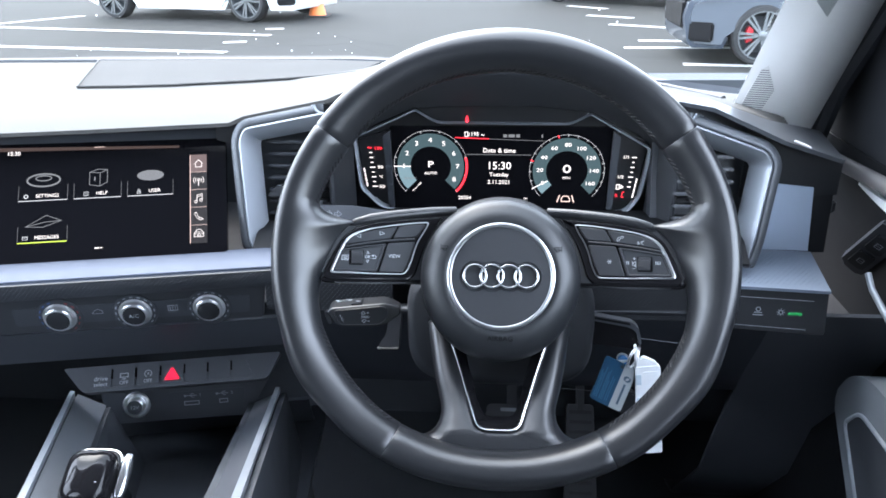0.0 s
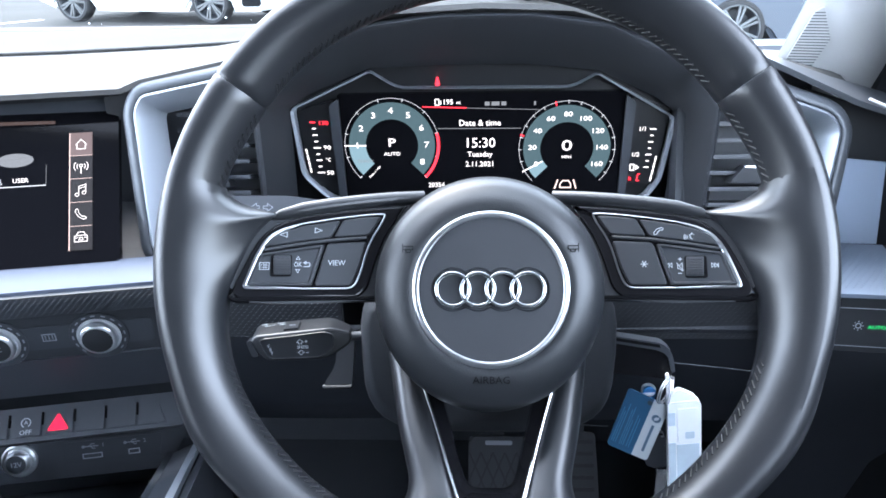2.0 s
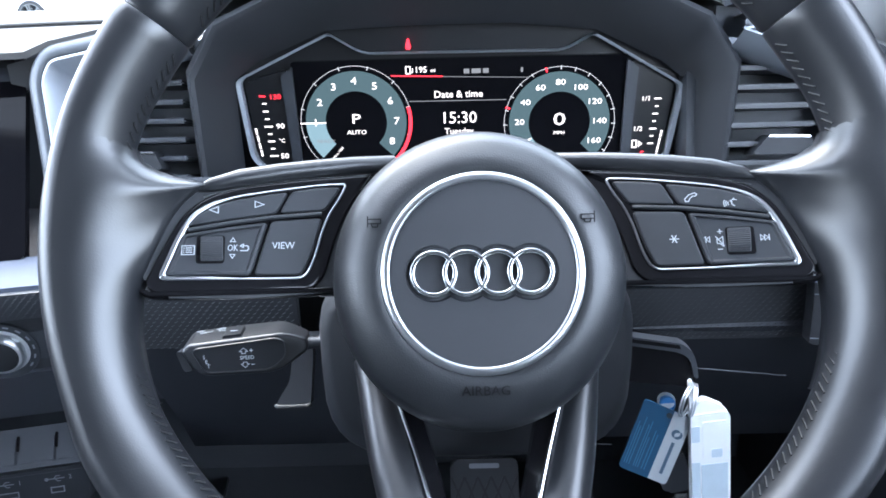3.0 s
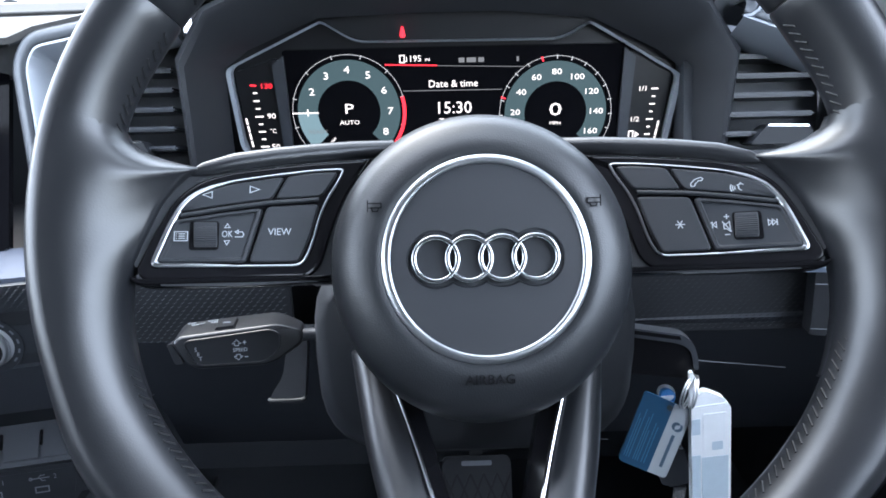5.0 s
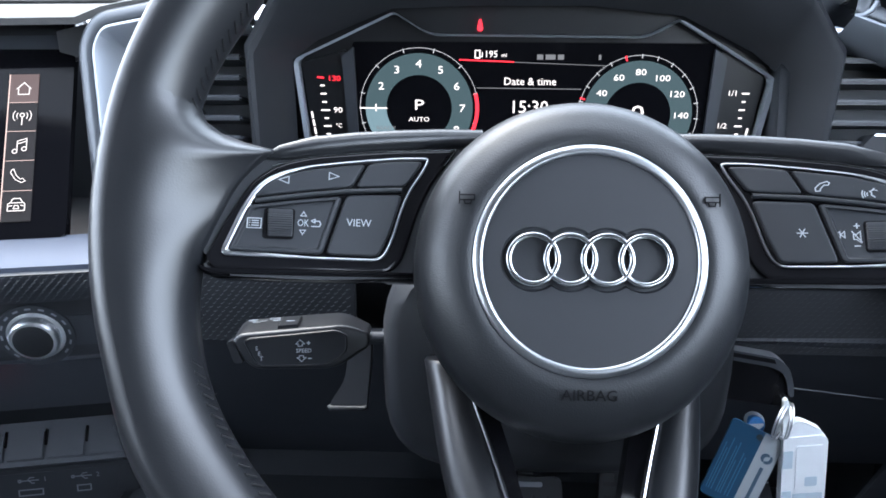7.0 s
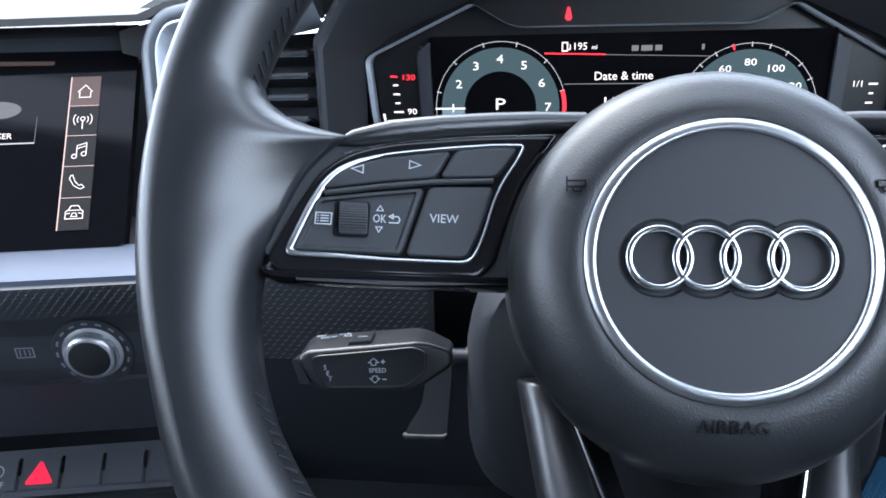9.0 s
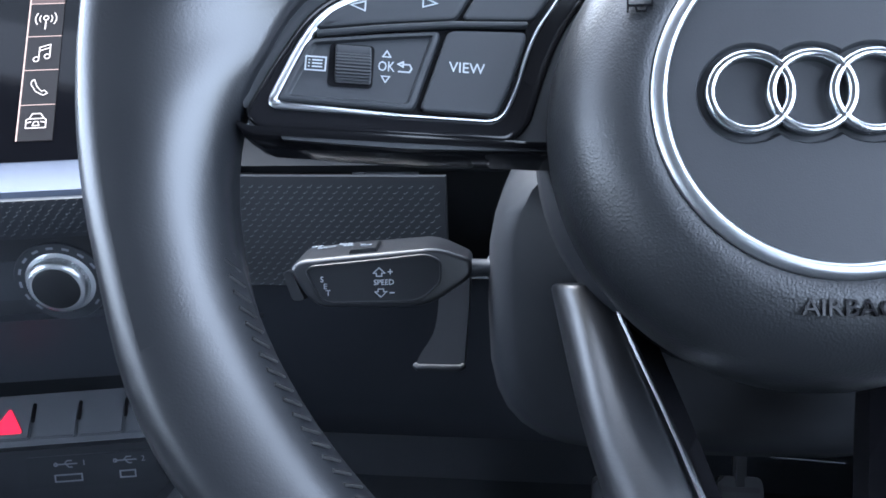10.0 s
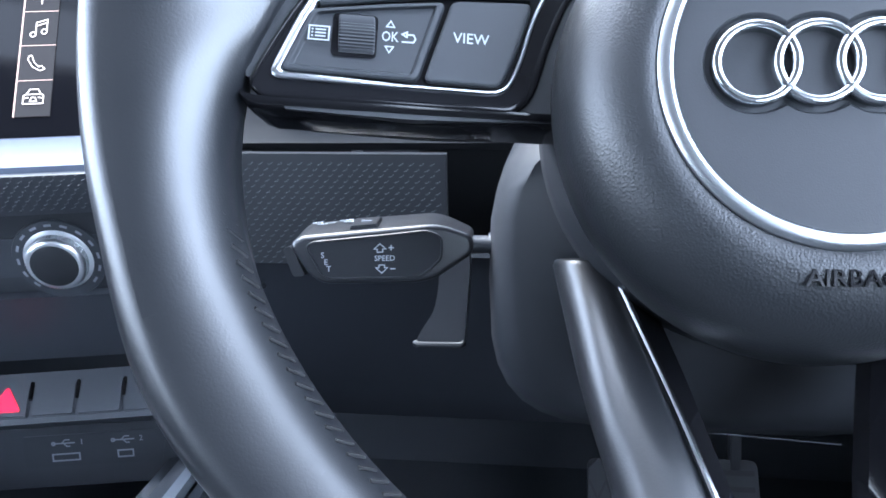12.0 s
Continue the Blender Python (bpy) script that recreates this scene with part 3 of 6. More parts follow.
front_edge = [(-0.518, 0.904), (-0.46, 0.908), (-0.406, 0.916), (-0.309, 0.945), (-0.235, 0.976), (-0.19, 1.012)]
back_edge = [(-0.60, 1.118), (-0.52, 1.122), (-0.45, 1.122), (-0.34, 1.122), (-0.25, 1.118), (-0.17, 1.10)]
part("demister_panel", thick(sheet([[(x, y, 0.9372) for x, y in back_edge], [(x, y, 0.9372) for x, y in front_edge]]), 0.004), shader("fine_grille", (0.052, 0.051, 0.05), 0.85, spec=0.12, bump=0.8, grain=420, kind="pebble"), dash, "finely perforated panel on the top pad")
part("panel_lip", tube([(x, y, 0.938) for x, y in [back_edge[0]] + front_edge], 0.0012, 6), PAD, dash, "raised lip round the perforated panel")
edge = [(-1.05, 1.1), (-0.75, 1.142), (-0.5, 1.142), (-0.22, 1.142), (-0.05, 1.10), (0.1, 1.02), (0.2, 0.93), (0.245, 0.86)]
part("screen_seal", tube([(x, y - 0.010, 0.934) for x, y in edge], 0.0045, 8), BLACK, dash, "black windscreen seal")

part("end_cap", thick(sheet([[(0.165, 0.733, 0.954), (0.172, 0.730, 0.9565), (0.205, 0.728, 0.951), (0.272, 0.722, 0.921), (0.335, 0.735, 0.899)], [(0.165, 0.745, 0.957), (0.172, 0.75, 0.9585), (0.205, 0.759, 0.9535), (0.272, 0.772, 0.929), (0.345, 0.83, 0.905)]]), 0.004), GREYFRAME, dash, "dark grey dashboard end above the vent")
# Small near-white plate drawn as a glint on the end cap.
part("end_glint", prism(fillet([(-9, -1.5), (10, -1.5), (9, 1.5), (-8, 1.5)], 1.2), 0, 1), BRIGHT, dash, "", at((0.287, 0.722, 0.918), (1, 0.05, -0.42), (0.3, 0.9, 0.3)))

# front of the centre stack, from the brow down to the shelf
part("brow", thick(run([(0.0925, 0.9295), (0.089, 0.926), (0.0875, 0.921), (0.092, 0.915)], -0.75, 0.014), 0.004), MATTE, dash, "black edge above the screen")
part("screen_bed", thick(run([(0.096, 0.927), (0.012, 0.816)], -0.75, 0.02), 0.004), BLACK, dash)
part("stack_shelf", thick(run([(0.030, 0.736), (0.045, 0.715), (0.066, 0.684), (0.075, 0.682)], -0.34, 0.085, 2), 0.004), SHELF, dash, "sloping dark panel below the heater controls", sharp=20)

strip = thing("trim_strip", kpt(-0.1, 0, 0.81), "satin metal trim strip along the dashboard, blue-grey tint for the reflected sky", "trim strip")
part("strip_face", thick(run([(0.012, 0.8195), (0.004, 0.8185), (-0.012, 0.8125), (-0.0148, 0.811), (-0.0152, 0.808)], -0.75, 0.085), 0.003), STRIP, strip)
part("honeycomb_band", thick(run([(-0.0148, 0.8085), (-0.011, 0.797), (-0.007, 0.7905), (0.004, 0.788)], -0.75, 0.075), 0.003), DARK, strip, "dark band with a pressed honeycomb pattern")

# infotainment screen
SCREEN = leaned((-0.29, 0.679, 0.836), 37)
disp = thing("infotainment_screen", (-0.37, 0.68, 0.87), "wide black glass touchscreen showing a home menu", "touchscreen")
part("glass", prism(fillet([(-262, -20), (26, -20), (26, 100), (-262, 104)], 3), -8, -0.8, 0.8), GLASSBLACK, disp, "", SCREEN)
bar = part("shortcut_bar", prism([(-9, -10), (7, -10), (7, 83), (-9, 83)], -0.7, -0.3), glow("lit_bar", (0.03, 0.022, 0.022), 0.2), disp, "narrow bar with five shortcut symbols", SCREEN)
part("bar_edge", join(stroke([(-9.2, -10), (-9.2, 83)], 0.6, -0.3), *[stroke([(-9, y), (7, y)], 0.25, -0.3) for y in (64.4, 45.8, 27.2, 8.6)]), L_PEACH, bar, "", SCREEN)
part("home_tile", prism([(-9, 64.6), (7, 64.6), (7, 83), (-9, 83)], -0.3, -0.2), glow("lit_tile", (0.22, 0.15, 0.14), 0.3), bar, "", SCREEN)
sy = [73.6, 54.8, 36.4, 17.8, -0.6]
sym = [stroke([(-5, 73), (-1, 77.4), (3, 73)], 0.42, 0), stroke([(-4, 73.4), (-4, 69.6), (2, 69.6), (2, 73.4)], 0.42, 0),
       stroke([(-1, 49.6), (-1, 54.6)], 0.5, 0), stroke(arc(-1, 56, 1.2, 0, 360, 10), 0.42, 0),
       stroke(arc(-1, 55.6, 3, 140, 220, 6), 0.42, 0), stroke(arc(-1, 55.6, 3, -40, 40, 6), 0.42, 0), stroke(arc(-1, 55.6, 5, 140, 220, 6), 0.42, 0), stroke(arc(-1, 55.6, 5, -40, 40, 6), 0.42, 0),
       stroke([(-2.6, 33), (-2.6, 39.4), (2.4, 41), (2.4, 34.6)], 0.42, 0), stroke([(-2.6, 37.6), (2.4, 39.2)], 0.42, 0), stroke(arc(-3.8, 33, 1.3, 0, 360, 10), 0.42, 0), stroke(arc(1.2, 34.4, 1.3, 0, 360, 10), 0.42, 0),
       stroke([(-4.6, 21.4), (-5, 19.6), (-2.6, 15.6), (1, 13.4), (3, 14.4), (1.6, 16), (0.2, 15.6), (-2, 18), (-2.6, 19.6), (-3.4, 21.8)], 0.38, 0, closed=True),
       stroke([(-5.4, -3.6), (-5.4, 0.6), (-4, 1.4), (-2.8, 3.8), (1, 3.8), (2.4, 1.4), (3.6, 0.6), (3.6, -3.6)], 0.42, 0, closed=True), stroke([(-4, 1.2), (2.2, 1.2)], 0.38, 0), stroke([(-2.4, -2.4), (0.6, -2.4), (0, -0.4), (-1.8, -0.4)], 0.38, 0, closed=True), stroke([(-5, -0.8), (-3, -0.4)], 0.42, 0), stroke([(3.2, -0.8), (1.2, -0.4)], 0.42, 0)]
part("shortcut_symbols", join(*sym), L_WHITE, bar, "white shortcut symbols", SCREEN)
part("clock", letters("15:30", -179.5, 92.6, 5.8, -0.6), L_WHITE, disp, "", SCREEN)
for x0, x1, yb, word, mark in ((-173, -127, 42.5, "SETTINGS", 0), (-121, -76, 42.5, "HELP", 1), (-70, -26, 42.5, "USER", 2), (-172, -126, 0, "MESSAGES", 3)):
    tile = part("menu_tile", stroke([(x0, yb), (x1, yb)], 0.75, -0.6), L_SOFT, disp, "menu tile reading " + word, SCREEN)
    for xe in (x0, x1):
        part("tile_edge", stroke([(xe, yb + 0.5), (xe, yb + 16)], 0.3, -0.6), L_DIM, tile, "", SCREEN)
    part("tile_word", letters(word, (x0 + x1) / 2 + 4, yb + 4.6, 5.0, -0.6, depth=0.02), L_WHITE, tile, "", SCREEN)
    xc, yc = (x0 + x1) / 2 - (16 if len(word) > 5 else 11), yb + 4.6
    sign = {0: [stroke(arc(xc, yc, 1.7, 0, 360, 14), 0.9, -0.6)],
            1: [stroke([(xc - 1.9, yc - 1.9), (xc + 1.9, yc - 1.9), (xc + 1.9, yc + 1.9), (xc - 1.9, yc + 1.9)], 0.4, -0.6, closed=True), stroke([(xc, yc - 1.1), (xc, yc + 1)], 0.5, -0.6)],
            2: [stroke([(xc - 1.9, yc - 2.2), (xc + 1.9, yc - 2.2), (xc + 1.4, yc - 0.4), (xc - 1.4, yc - 0.4)], 0.4, -0.6, closed=True), stroke(arc(xc, yc + 1.1, 1.1, 0, 360, 10), 0.4, -0.6)],
            3: [stroke([(xc - 2.3, yc - 1.6), (xc + 2.3, yc - 1.6), (xc + 2.3, yc + 1.6), (xc - 2.3, yc + 1.6)], 0.4, -0.6, closed=True), stroke([(xc - 2.3, yc + 1.6), (xc, yc), (xc + 2.3, yc + 1.6)], 0.35, -0.6)]}[mark]
    part("tile_mark", join(*sign), L_SOFT, tile, "", SCREEN)
    cx, cy = (x0 + x1) / 2, yb + 21
    pic = {0: [stroke([(cx + a * 15.5, cy + b * 6.5) for a, b in arc(0, 0, 1, 0, 360, 28)], 1.6, -0.6), stroke([(cx + a * 7.5, cy + 2 + b * 2.6) for a, b in arc(0, 0, 1, 0, 360, 20)], 1.0, -0.6)],
           1: [stroke([(cx - 8, cy + 6), (cx - 8, cy - 7), (cx + 2, cy - 9), (cx + 9, cy - 5), (cx + 9, cy + 8), (cx + 2, cy + 5)], 0.6, -0.6, closed=True), stroke([(cx - 8, cy + 6), (cx, cy + 9), (cx + 9, cy + 8)], 0.6, -0.6), stroke([(cx + 2, cy + 5), (cx + 2, cy - 9)], 0.6, -0.6), stroke([(cx - 3, cy - 3), (cx - 3, cy + 1)], 1.2, -0.6)],
           2: [prism([(cx + 13 * math.cos(t), cy + 5.5 * math.sin(t)) for t in (2 * math.pi * j / 28 for j in range(28))], -0.68, -0.64), stroke([(cx - 7, cy + 0.3), (cx - 3, cy + 1.2), (cx + 3, cy + 1.2), (cx + 8, cy + 1.8)], 0.5, -0.58)],
           3: [stroke([(cx - 16, cy - 5), (cx + 3, cy + 6), (cx + 17, cy), (cx, cy - 6)], 0.6, -0.6, closed=True), stroke([(cx - 16, cy - 5), (cx + 1, cy - 1), (cx + 17, cy)], 0.6, -0.6)]}[mark]
    part("tile_picture", join(*pic), L_DIM, tile, "", SCREEN)
part("select_line", stroke([(-172, -0.2), (-126, -0.2)], 1.1, -0.5), glow("lit_lime", (0.6, 0.75, 0.08), 0.5), disp, "", SCREEN)
# Glowing brown strip stands in for the reflection along the glass's top edge.
part("reflection_band", prism([(-196, 95.5), (-20, 91.5), (-20, 94), (-196, 99.5)], -0.75, -0.66), glow("reflection_glow", (0.22, 0.14, 0.12), 0.12), disp, "dim brown band standing in for a reflection on the glass", SCREEN)
part("page_dots", join(stroke([(-100, -9), (-95.6, -9)], 1.1, -0.6), stroke([(-94.8, -9), (-92.6, -9)], 0.8, -0.6)), L_WHITE, disp, "", SCREEN)
part("pull_handle", stroke([(-103, 96), (-93, 96)], 0.5, -0.6), L_PEACH, disp, "", SCREEN)

# heater controls
CLIM = leaned((-0.281, 0.667, 0.765), -10)
heater = thing("climate_control_panel", kpt(-0.08, 0.0, 0.765), "dark heater control panel with three chrome-rimmed knobs", "climate controls")
part("panel_face", prism(fillet([(-420, -22), (-215, -22), (47, -21), (53, 21), (-195, 22), (-420, 22)], 2), -8, 0, 1.2), CLIMATE, heater, "", CLIM)
part("panel_inset", prism(fillet([(-192, -13), (34, -13), (36, 8), (-192, 8)], 3), -1, 0.5, 0.4), BLACK, heater, "", CLIM)
for kx, mark in ((-149, 0), (-77, 1), (-5, 2)):
    knob = part("knob", lathe([(16.0, 0.5), (16.0, 1.5), (15.2, 1.9), (14.0, 2.2), (13.6, 5.6), (12.8, 6.9), (11.8, 7.4), (10.9, 7.5)], 48, kx, -4), SATIN, heater, "knurled satin chrome knob with a black cap", CLIM, sharp=50)
    part("cap", lathe([(0.4, 8.0), (10.0, 8.0), (10.9, 7.5)], 40, kx, -4), MATTE, knob, "", CLIM)
    part("knurl", join(*[box(kx + 13.9 * math.cos(t) - 0.3, kx + 13.9 * math.cos(t) + 0.3, -4 + 13.9 * math.sin(t) - 0.3, -4 + 13.9 * math.sin(t) + 0.3, 2.0, 5.2) for t in (2 * math.pi * j / 60 for j in range(60))]), SATIN, knob, "", CLIM)
    part("dial_ring", lathe([(15.6, 0.2), (15.8, 1.4), (21, 1.4), (21.5, 0.4)], 48, kx, -4, cap=False), BLACK, heater, "", CLIM)
    if mark:
        part("dial_marks", join(*[stroke(arc(kx, -4, 18.6, a - 5, a + 5, 3), 1.2, 1.4) for a in range(-40, 230, 22)]), GREY_INK, heater, "", CLIM)
    else:
        part("dial_marks", join(*[stroke(arc(kx, -4, 18.6, a - 5, a + 5, 3), 1.2, 1.4) for a in range(110, 230, 22)]), shader("blue_print", (0.05, 0.1, 0.25), 0.5), heater, "", CLIM)
        part("dial_marks", join(*[stroke(arc(kx, -4, 18.6, a - 5, a + 5, 3), 1.2, 1.4) for a in range(-50, 80, 22)]), shader("red_print", (0.25, 0.04, 0.04), 0.5), heater, "", CLIM)
part("cap_print", letters("A/C", -77, -4, 6, 8.1), WHITE_INK, heater, "", CLIM)
part("panel_symbol", stroke([(-118, -3), (-108, -3), (-108, 0), (-112, 2.4), (-116, 0)], 0.5, 0.6, closed=True), GREY_INK, heater, "", CLIM)
part("panel_symbol", join(stroke([(-45, -5), (-36, -5), (-36, 1), (-45, 1)], 0.6, 0.6, closed=True), *[stroke([(x, -4), (x, 0)], 0.5, 0.6) for x in (-43, -40.5, -38)]), GREY_INK, heater, "", CLIM)

# switch bar below
BAR = leaned((-0.344, 0.680, 0.672), 45)
switches = thing("switch_bar", kpt(-0.06, 0.03, 0.672), "dark bar of drive switches with a red hazard button", "switch panel")
part("bar_body", prism(fillet([(-114, 14), (-92, -14), (100, -13), (115, 16)], [3, 6, 6, 3]), -10, -0.6, 1), BLACK, switches, "", BAR)
xs = [-86, -62.5, -38, -12.5, 12.5, 37, 62, 80]
for i in range(7):
    x0, x1 = xs[i] + 0.7, xs[i + 1] - 0.7
    o = [(x0, -10), (x1, -10), (x1, 9), (x0 + (7 if i == 0 else 0), 9)] if i < 6 else [(x0, -10), (x1 + 7, -10), (x1 - 1, 9), (x0, 9)]
    part("switch", prism(fillet(o, 1, 2), -3, 0.8, 0.8), BLACK, switches, "red hazard switch" if i == 3 else "", BAR)
for x in xs[1:7]:
    part("switch_groove", prism(fillet([(x - 0.9, -1), (x + 0.9, -1), (x + 0.9, 9.6), (x - 0.9, 9.6)], 0.8, 3), 0.2, 1.5, 0.5), GLOSS, switches, "", BAR)
haz = fillet([(-8.6, -6.5), (8.2, -6.5), (-0.2, 7.6)], 2, 4)
part("hazard_triangle", prism(haz, 0.7, 1.2), glow("lit_hazard", (1.0, 0.012, 0.05), 0.5), switches, "red warning triangle", BAR)
part("switch_print", join(letters("drive", -74, -0.2, 7, 0.9), letters("select", -74, -6.2, 6.2, 0.9), letters("OFF", -50, -6, 5.4, 0.9), letters("OFF", -25.3, -6, 5.4, 0.9),
                          stroke([(-54, 0), (-54, 4), (-46, 4), (-46, 0)], 0.7, 0.9, closed=True), stroke([(-52, -2), (-48, -2)], 0.8, 0.9), stroke(arc(-25.3, 2, 3.6, -60, 250, 14), 0.7, 0.9), letters("A", -25.3, 2, 4.4, 0.9)), WHITE_INK, switches, "grey switch lettering", BAR)

# socket panel
USB = leaned((-0.346, 0.722, 0.614), 12)
sockets = thing("socket_panel", kpt(-0.06, 0.07, 0.61), "black panel with a 12 V socket and two USB ports", "socket panel")
part("panel_face", prism(fillet([(-104, 22), (-93, -25), (62, -26), (90, 20)], [2, 4, 4, 2]), -6, 0, 0.8), DARK, sockets, "", USB)
part("port_inset", prism(fillet([(-27, -12), (56, -13), (60, 8), (-27, 8)], 2), -1, 0.4), BLACK, sockets, "", USB)
sock = part("power_socket", lathe([(15.2, 0), (15.2, 2), (14.2, 3), (12.6, 3.2), (11.2, 2.2), (10.6, 2.4), (10.0, 8.6), (9.2, 9.4), (8.4, 9.5)], 48, -63.4, -3.6, cap=False), SATIN, sockets, "chrome-ringed 12 V socket cover", USB, sharp=50)
part("cover", lathe([(0.4, 9.8), (7.8, 9.8), (8.5, 9.4)], 40, -63.4, -3.6), BLACK, sock, "", USB)
part("cover_print", letters("12V", -63.4, -3.8, 6.4, 9.9), WHITE_INK, sock, "", USB)
for ux, uw in ((-2, 17), (34, 10)):
    port = part("usb_port", frame_prism([(ux - uw / 2, -9), (ux + uw / 2, -9), (ux + uw / 2, -4), (ux - uw / 2, -4)], [(ux - uw / 2 + 0.8, -8.2), (ux + uw / 2 - 0.8, -8.2), (ux + uw / 2 - 0.8, -4.8), (ux - uw / 2 + 0.8, -4.8)], -1, 0.8), GREY_INK, sockets, "USB port", USB)
    part("port_symbol", join(stroke([(ux - 7, 2.5), (ux + 6, 2.5)], 0.8, 0.5), stroke([(ux - 2, 2.5), (ux, 4.6), (ux + 3, 4.6)], 0.7, 0.5), stroke([(ux - 1, 2.5), (ux + 1, 0.4), (ux + 3, 0.4)], 0.7, 0.5), stroke(arc(ux - 7, 2.5, 1, 0, 360, 8), 0.8, 0.5)), GREY_INK, port, "", USB)
for n, x in (("1", 8), ("2", 44)):
    part("port_number", letters(n, x, 2.6, 5, 0.5), GREY_INK, sockets, "", USB)

# ---- instrument cluster ----
CL = at((0.004, 0.788, 0.0))
cluster = thing("instrument_cluster", (0.004, 0.79, 0.87), "digital instrument cluster with two teal dials, lit", "instrument cluster")
bez = [(-91, 936), (-68, 922), (74, 921), (94, 932), (158, 895), (150, 843), (138, 825), (75, 818), (-75, 818), (-131, 828), (-152, 850), (-157, 906)]
bo = fillet(bez, [3, 8, 8, 3, 5, 6, 8, 8, 8, 8, 6, 5], 4)
part("panel_back", prism([(-172, 810), (172, 810), (172, 950), (-172, 950)], -12, -7), LENS, cluster, "", CL)
c = Vector((0, 875))
bi = [tuple(c + (Vector(p) - c) * 0.982) for p in bo]
part("bezel", frame_prism(bo, bi, -6, 4, 3), SILVER, cluster, "thin silver outline", CL)
part("display", prism(fillet([(-118, 822), (118, 822), (118, 917), (-118, 917)], 2), -7, -0.5), GLASSBLACK, cluster, "black glass display", CL)
for s in (-1, 1):
    part("side_gauge", prism(fillet([(s * 122, 838), (s * 146, 838), (s * 152, 903), (s * 122, 912)], 3), -7, -2), LENS, cluster, "", CL)
    part("divider", prism(fillet([(s * 115, 828), (s * 121, 828), (s * 125, 908), (s * 117, 914)], 1), -4, 3, 1), BLACK, cluster, "", CL)


def dial(cx, cy, marks, red, lo, hi):
    d = part("dial", prism(arc(cx, cy, 36, 315 - 360, 225, 60) + arc(cx, cy, 22, 225, -45, 40), -0.4, 0), L_TEAL, cluster, "teal dial ring", CL)
    part("dial_edge", join(stroke(arc(cx, cy, 39.5, -45, 225, 70), 0.3, 0), *[stroke([(cx + 37.4 * math.cos(radians(a)), cy + 37.4 * math.sin(radians(a))), (cx + 40.2 * math.cos(radians(a)), cy + 40.2 * math.sin(radians(a)))], 0.55, 0.05) for a in marks]), L_SOFT, d, "", CL)
    return d


rpm = dial(-74.5, 874, [225 - i * 270 / 9 for i in range(0, 10)], 0, 0, 0)
part("lit_sector", prism(arc(-74.5, 874, 36, 180, 225, 12) + arc(-74.5, 874, 22, 225, 180, 10), 0, 0.1), L_TEAL_HI, rpm, "", CL)
part("red_zone", stroke(arc(-74.5, 874, 39, -45, 15, 16), 2.4, 0.15), L_RED, rpm, "", CL)
part("needle", stroke([(-114.5, 874), (-96, 874)], 0.9, 0.2), L_WHITE, rpm, "", CL)
nums = [letters(str(i + 1), -74.5 + 29 * math.cos(radians(180 - i * 30)), 874 + 29 * math.sin(radians(180 - i * 30)), 7.0, 0.25, squash=1.25) for i in range(0, 8)]
nums += [letters("P", -74.5, 876, 9.8, 0.15, squash=1.4), letters("AUTO", -74.5, 866.5, 4.2, 0.15, squash=1.2), letters("1/min x 1000", -90, 851, 2.6, 0.15, turn=45)]
part("dial_print", join(*nums), L_WHITE, rpm, "white dial figures", CL)
part("ready_word", letters("READY", -97, 860.5, 3.6, 0.15, squash=1.2), L_DIM, rpm, "", CL)
spd = dial(71, 870, [212 - i * 15.3 for i in range(1, 17)], 0, 0, 0)
part("lit_sector", prism(arc(71, 870, 36, 208, 225, 6) + arc(71, 870, 22, 225, 208, 5), 0, 0.1), L_TEAL_HI, spd, "", CL)
part("needle", stroke([(71 - 36.5, 850), (71 - 20, 859)], 0.9, 0.2), L_WHITE, spd, "", CL)
nums = [letters(str(20 * i), 71 + 28.5 * math.cos(radians(208 - i * 29.6)), 870 + 28.5 * math.sin(radians(208 - i * 29.6)), 5.7, 0.15, squash=1.28) for i in range(0, 9)]
nums += [letters("0", 71, 872, 12.8, 0.15, squash=1.5), letters("MPH", 71, 862.5, 3.4, 0.15, squash=1.2)]
part("dial_print", join(*nums), L_WHITE, spd, "white dial figures", CL)
for a in (163, 105):
    part("red_tick", stroke([(71 + 37 * math.cos(radians(a)), 870 + 37 * math.sin(radians(a))), (71 + 40.4 * math.cos(radians(a)), 870 + 40.4 * math.sin(radians(a)))], 1.1, 0.2), L_RED, spd, "", CL)
for word, x, z, size in (("Date & time", -1, 892, 7.0), ("15:30", -1, 875, 11.8), ("Tuesday", -1, 865.5, 6.2), ("2.11.2021", -1, 857, 6.2), ("195", -27, 909.5, 6), ("mi", -18.5, 909, 3.6), ("20354", -38, 839, 5.6), ("mi", 28, 839, 4)):
    part("display_text", letters(word, x, z, size, 0.1), L_WHITE, cluster, "white lit text", CL)
part("display_marks", join(stroke([(-37.4, 907.2), (-37.4, 912), (-34.4, 912), (-34.4, 907.2)], 0.7, 0.1, closed=True), stroke([(-34, 908), (-32.8, 908), (-32.8, 911)], 0.5, 0.1)), L_WHITE, cluster, "fuel pump symbol", CL)
part("display_lines", join(stroke([(-36, 887.8), (33, 887.4)], 0.5, 0.1), stroke([(-12, 904.6), (49, 902.6)], 0.4, 0.1)), L_DIM, cluster, "", CL)
for x, w in ((3, 4), (8.5, 6.5), (16.5, 4), (43, 1.6)):
    part("caption_bar", stroke([(x, 908), (x + w, 908)], 3.2, 0.1), L_DIM, cluster, "", CL)
part("range_line", stroke([(-48, 906), (-12, 904.8)], 0.8, 0.12), L_RED, cluster, "", CL)
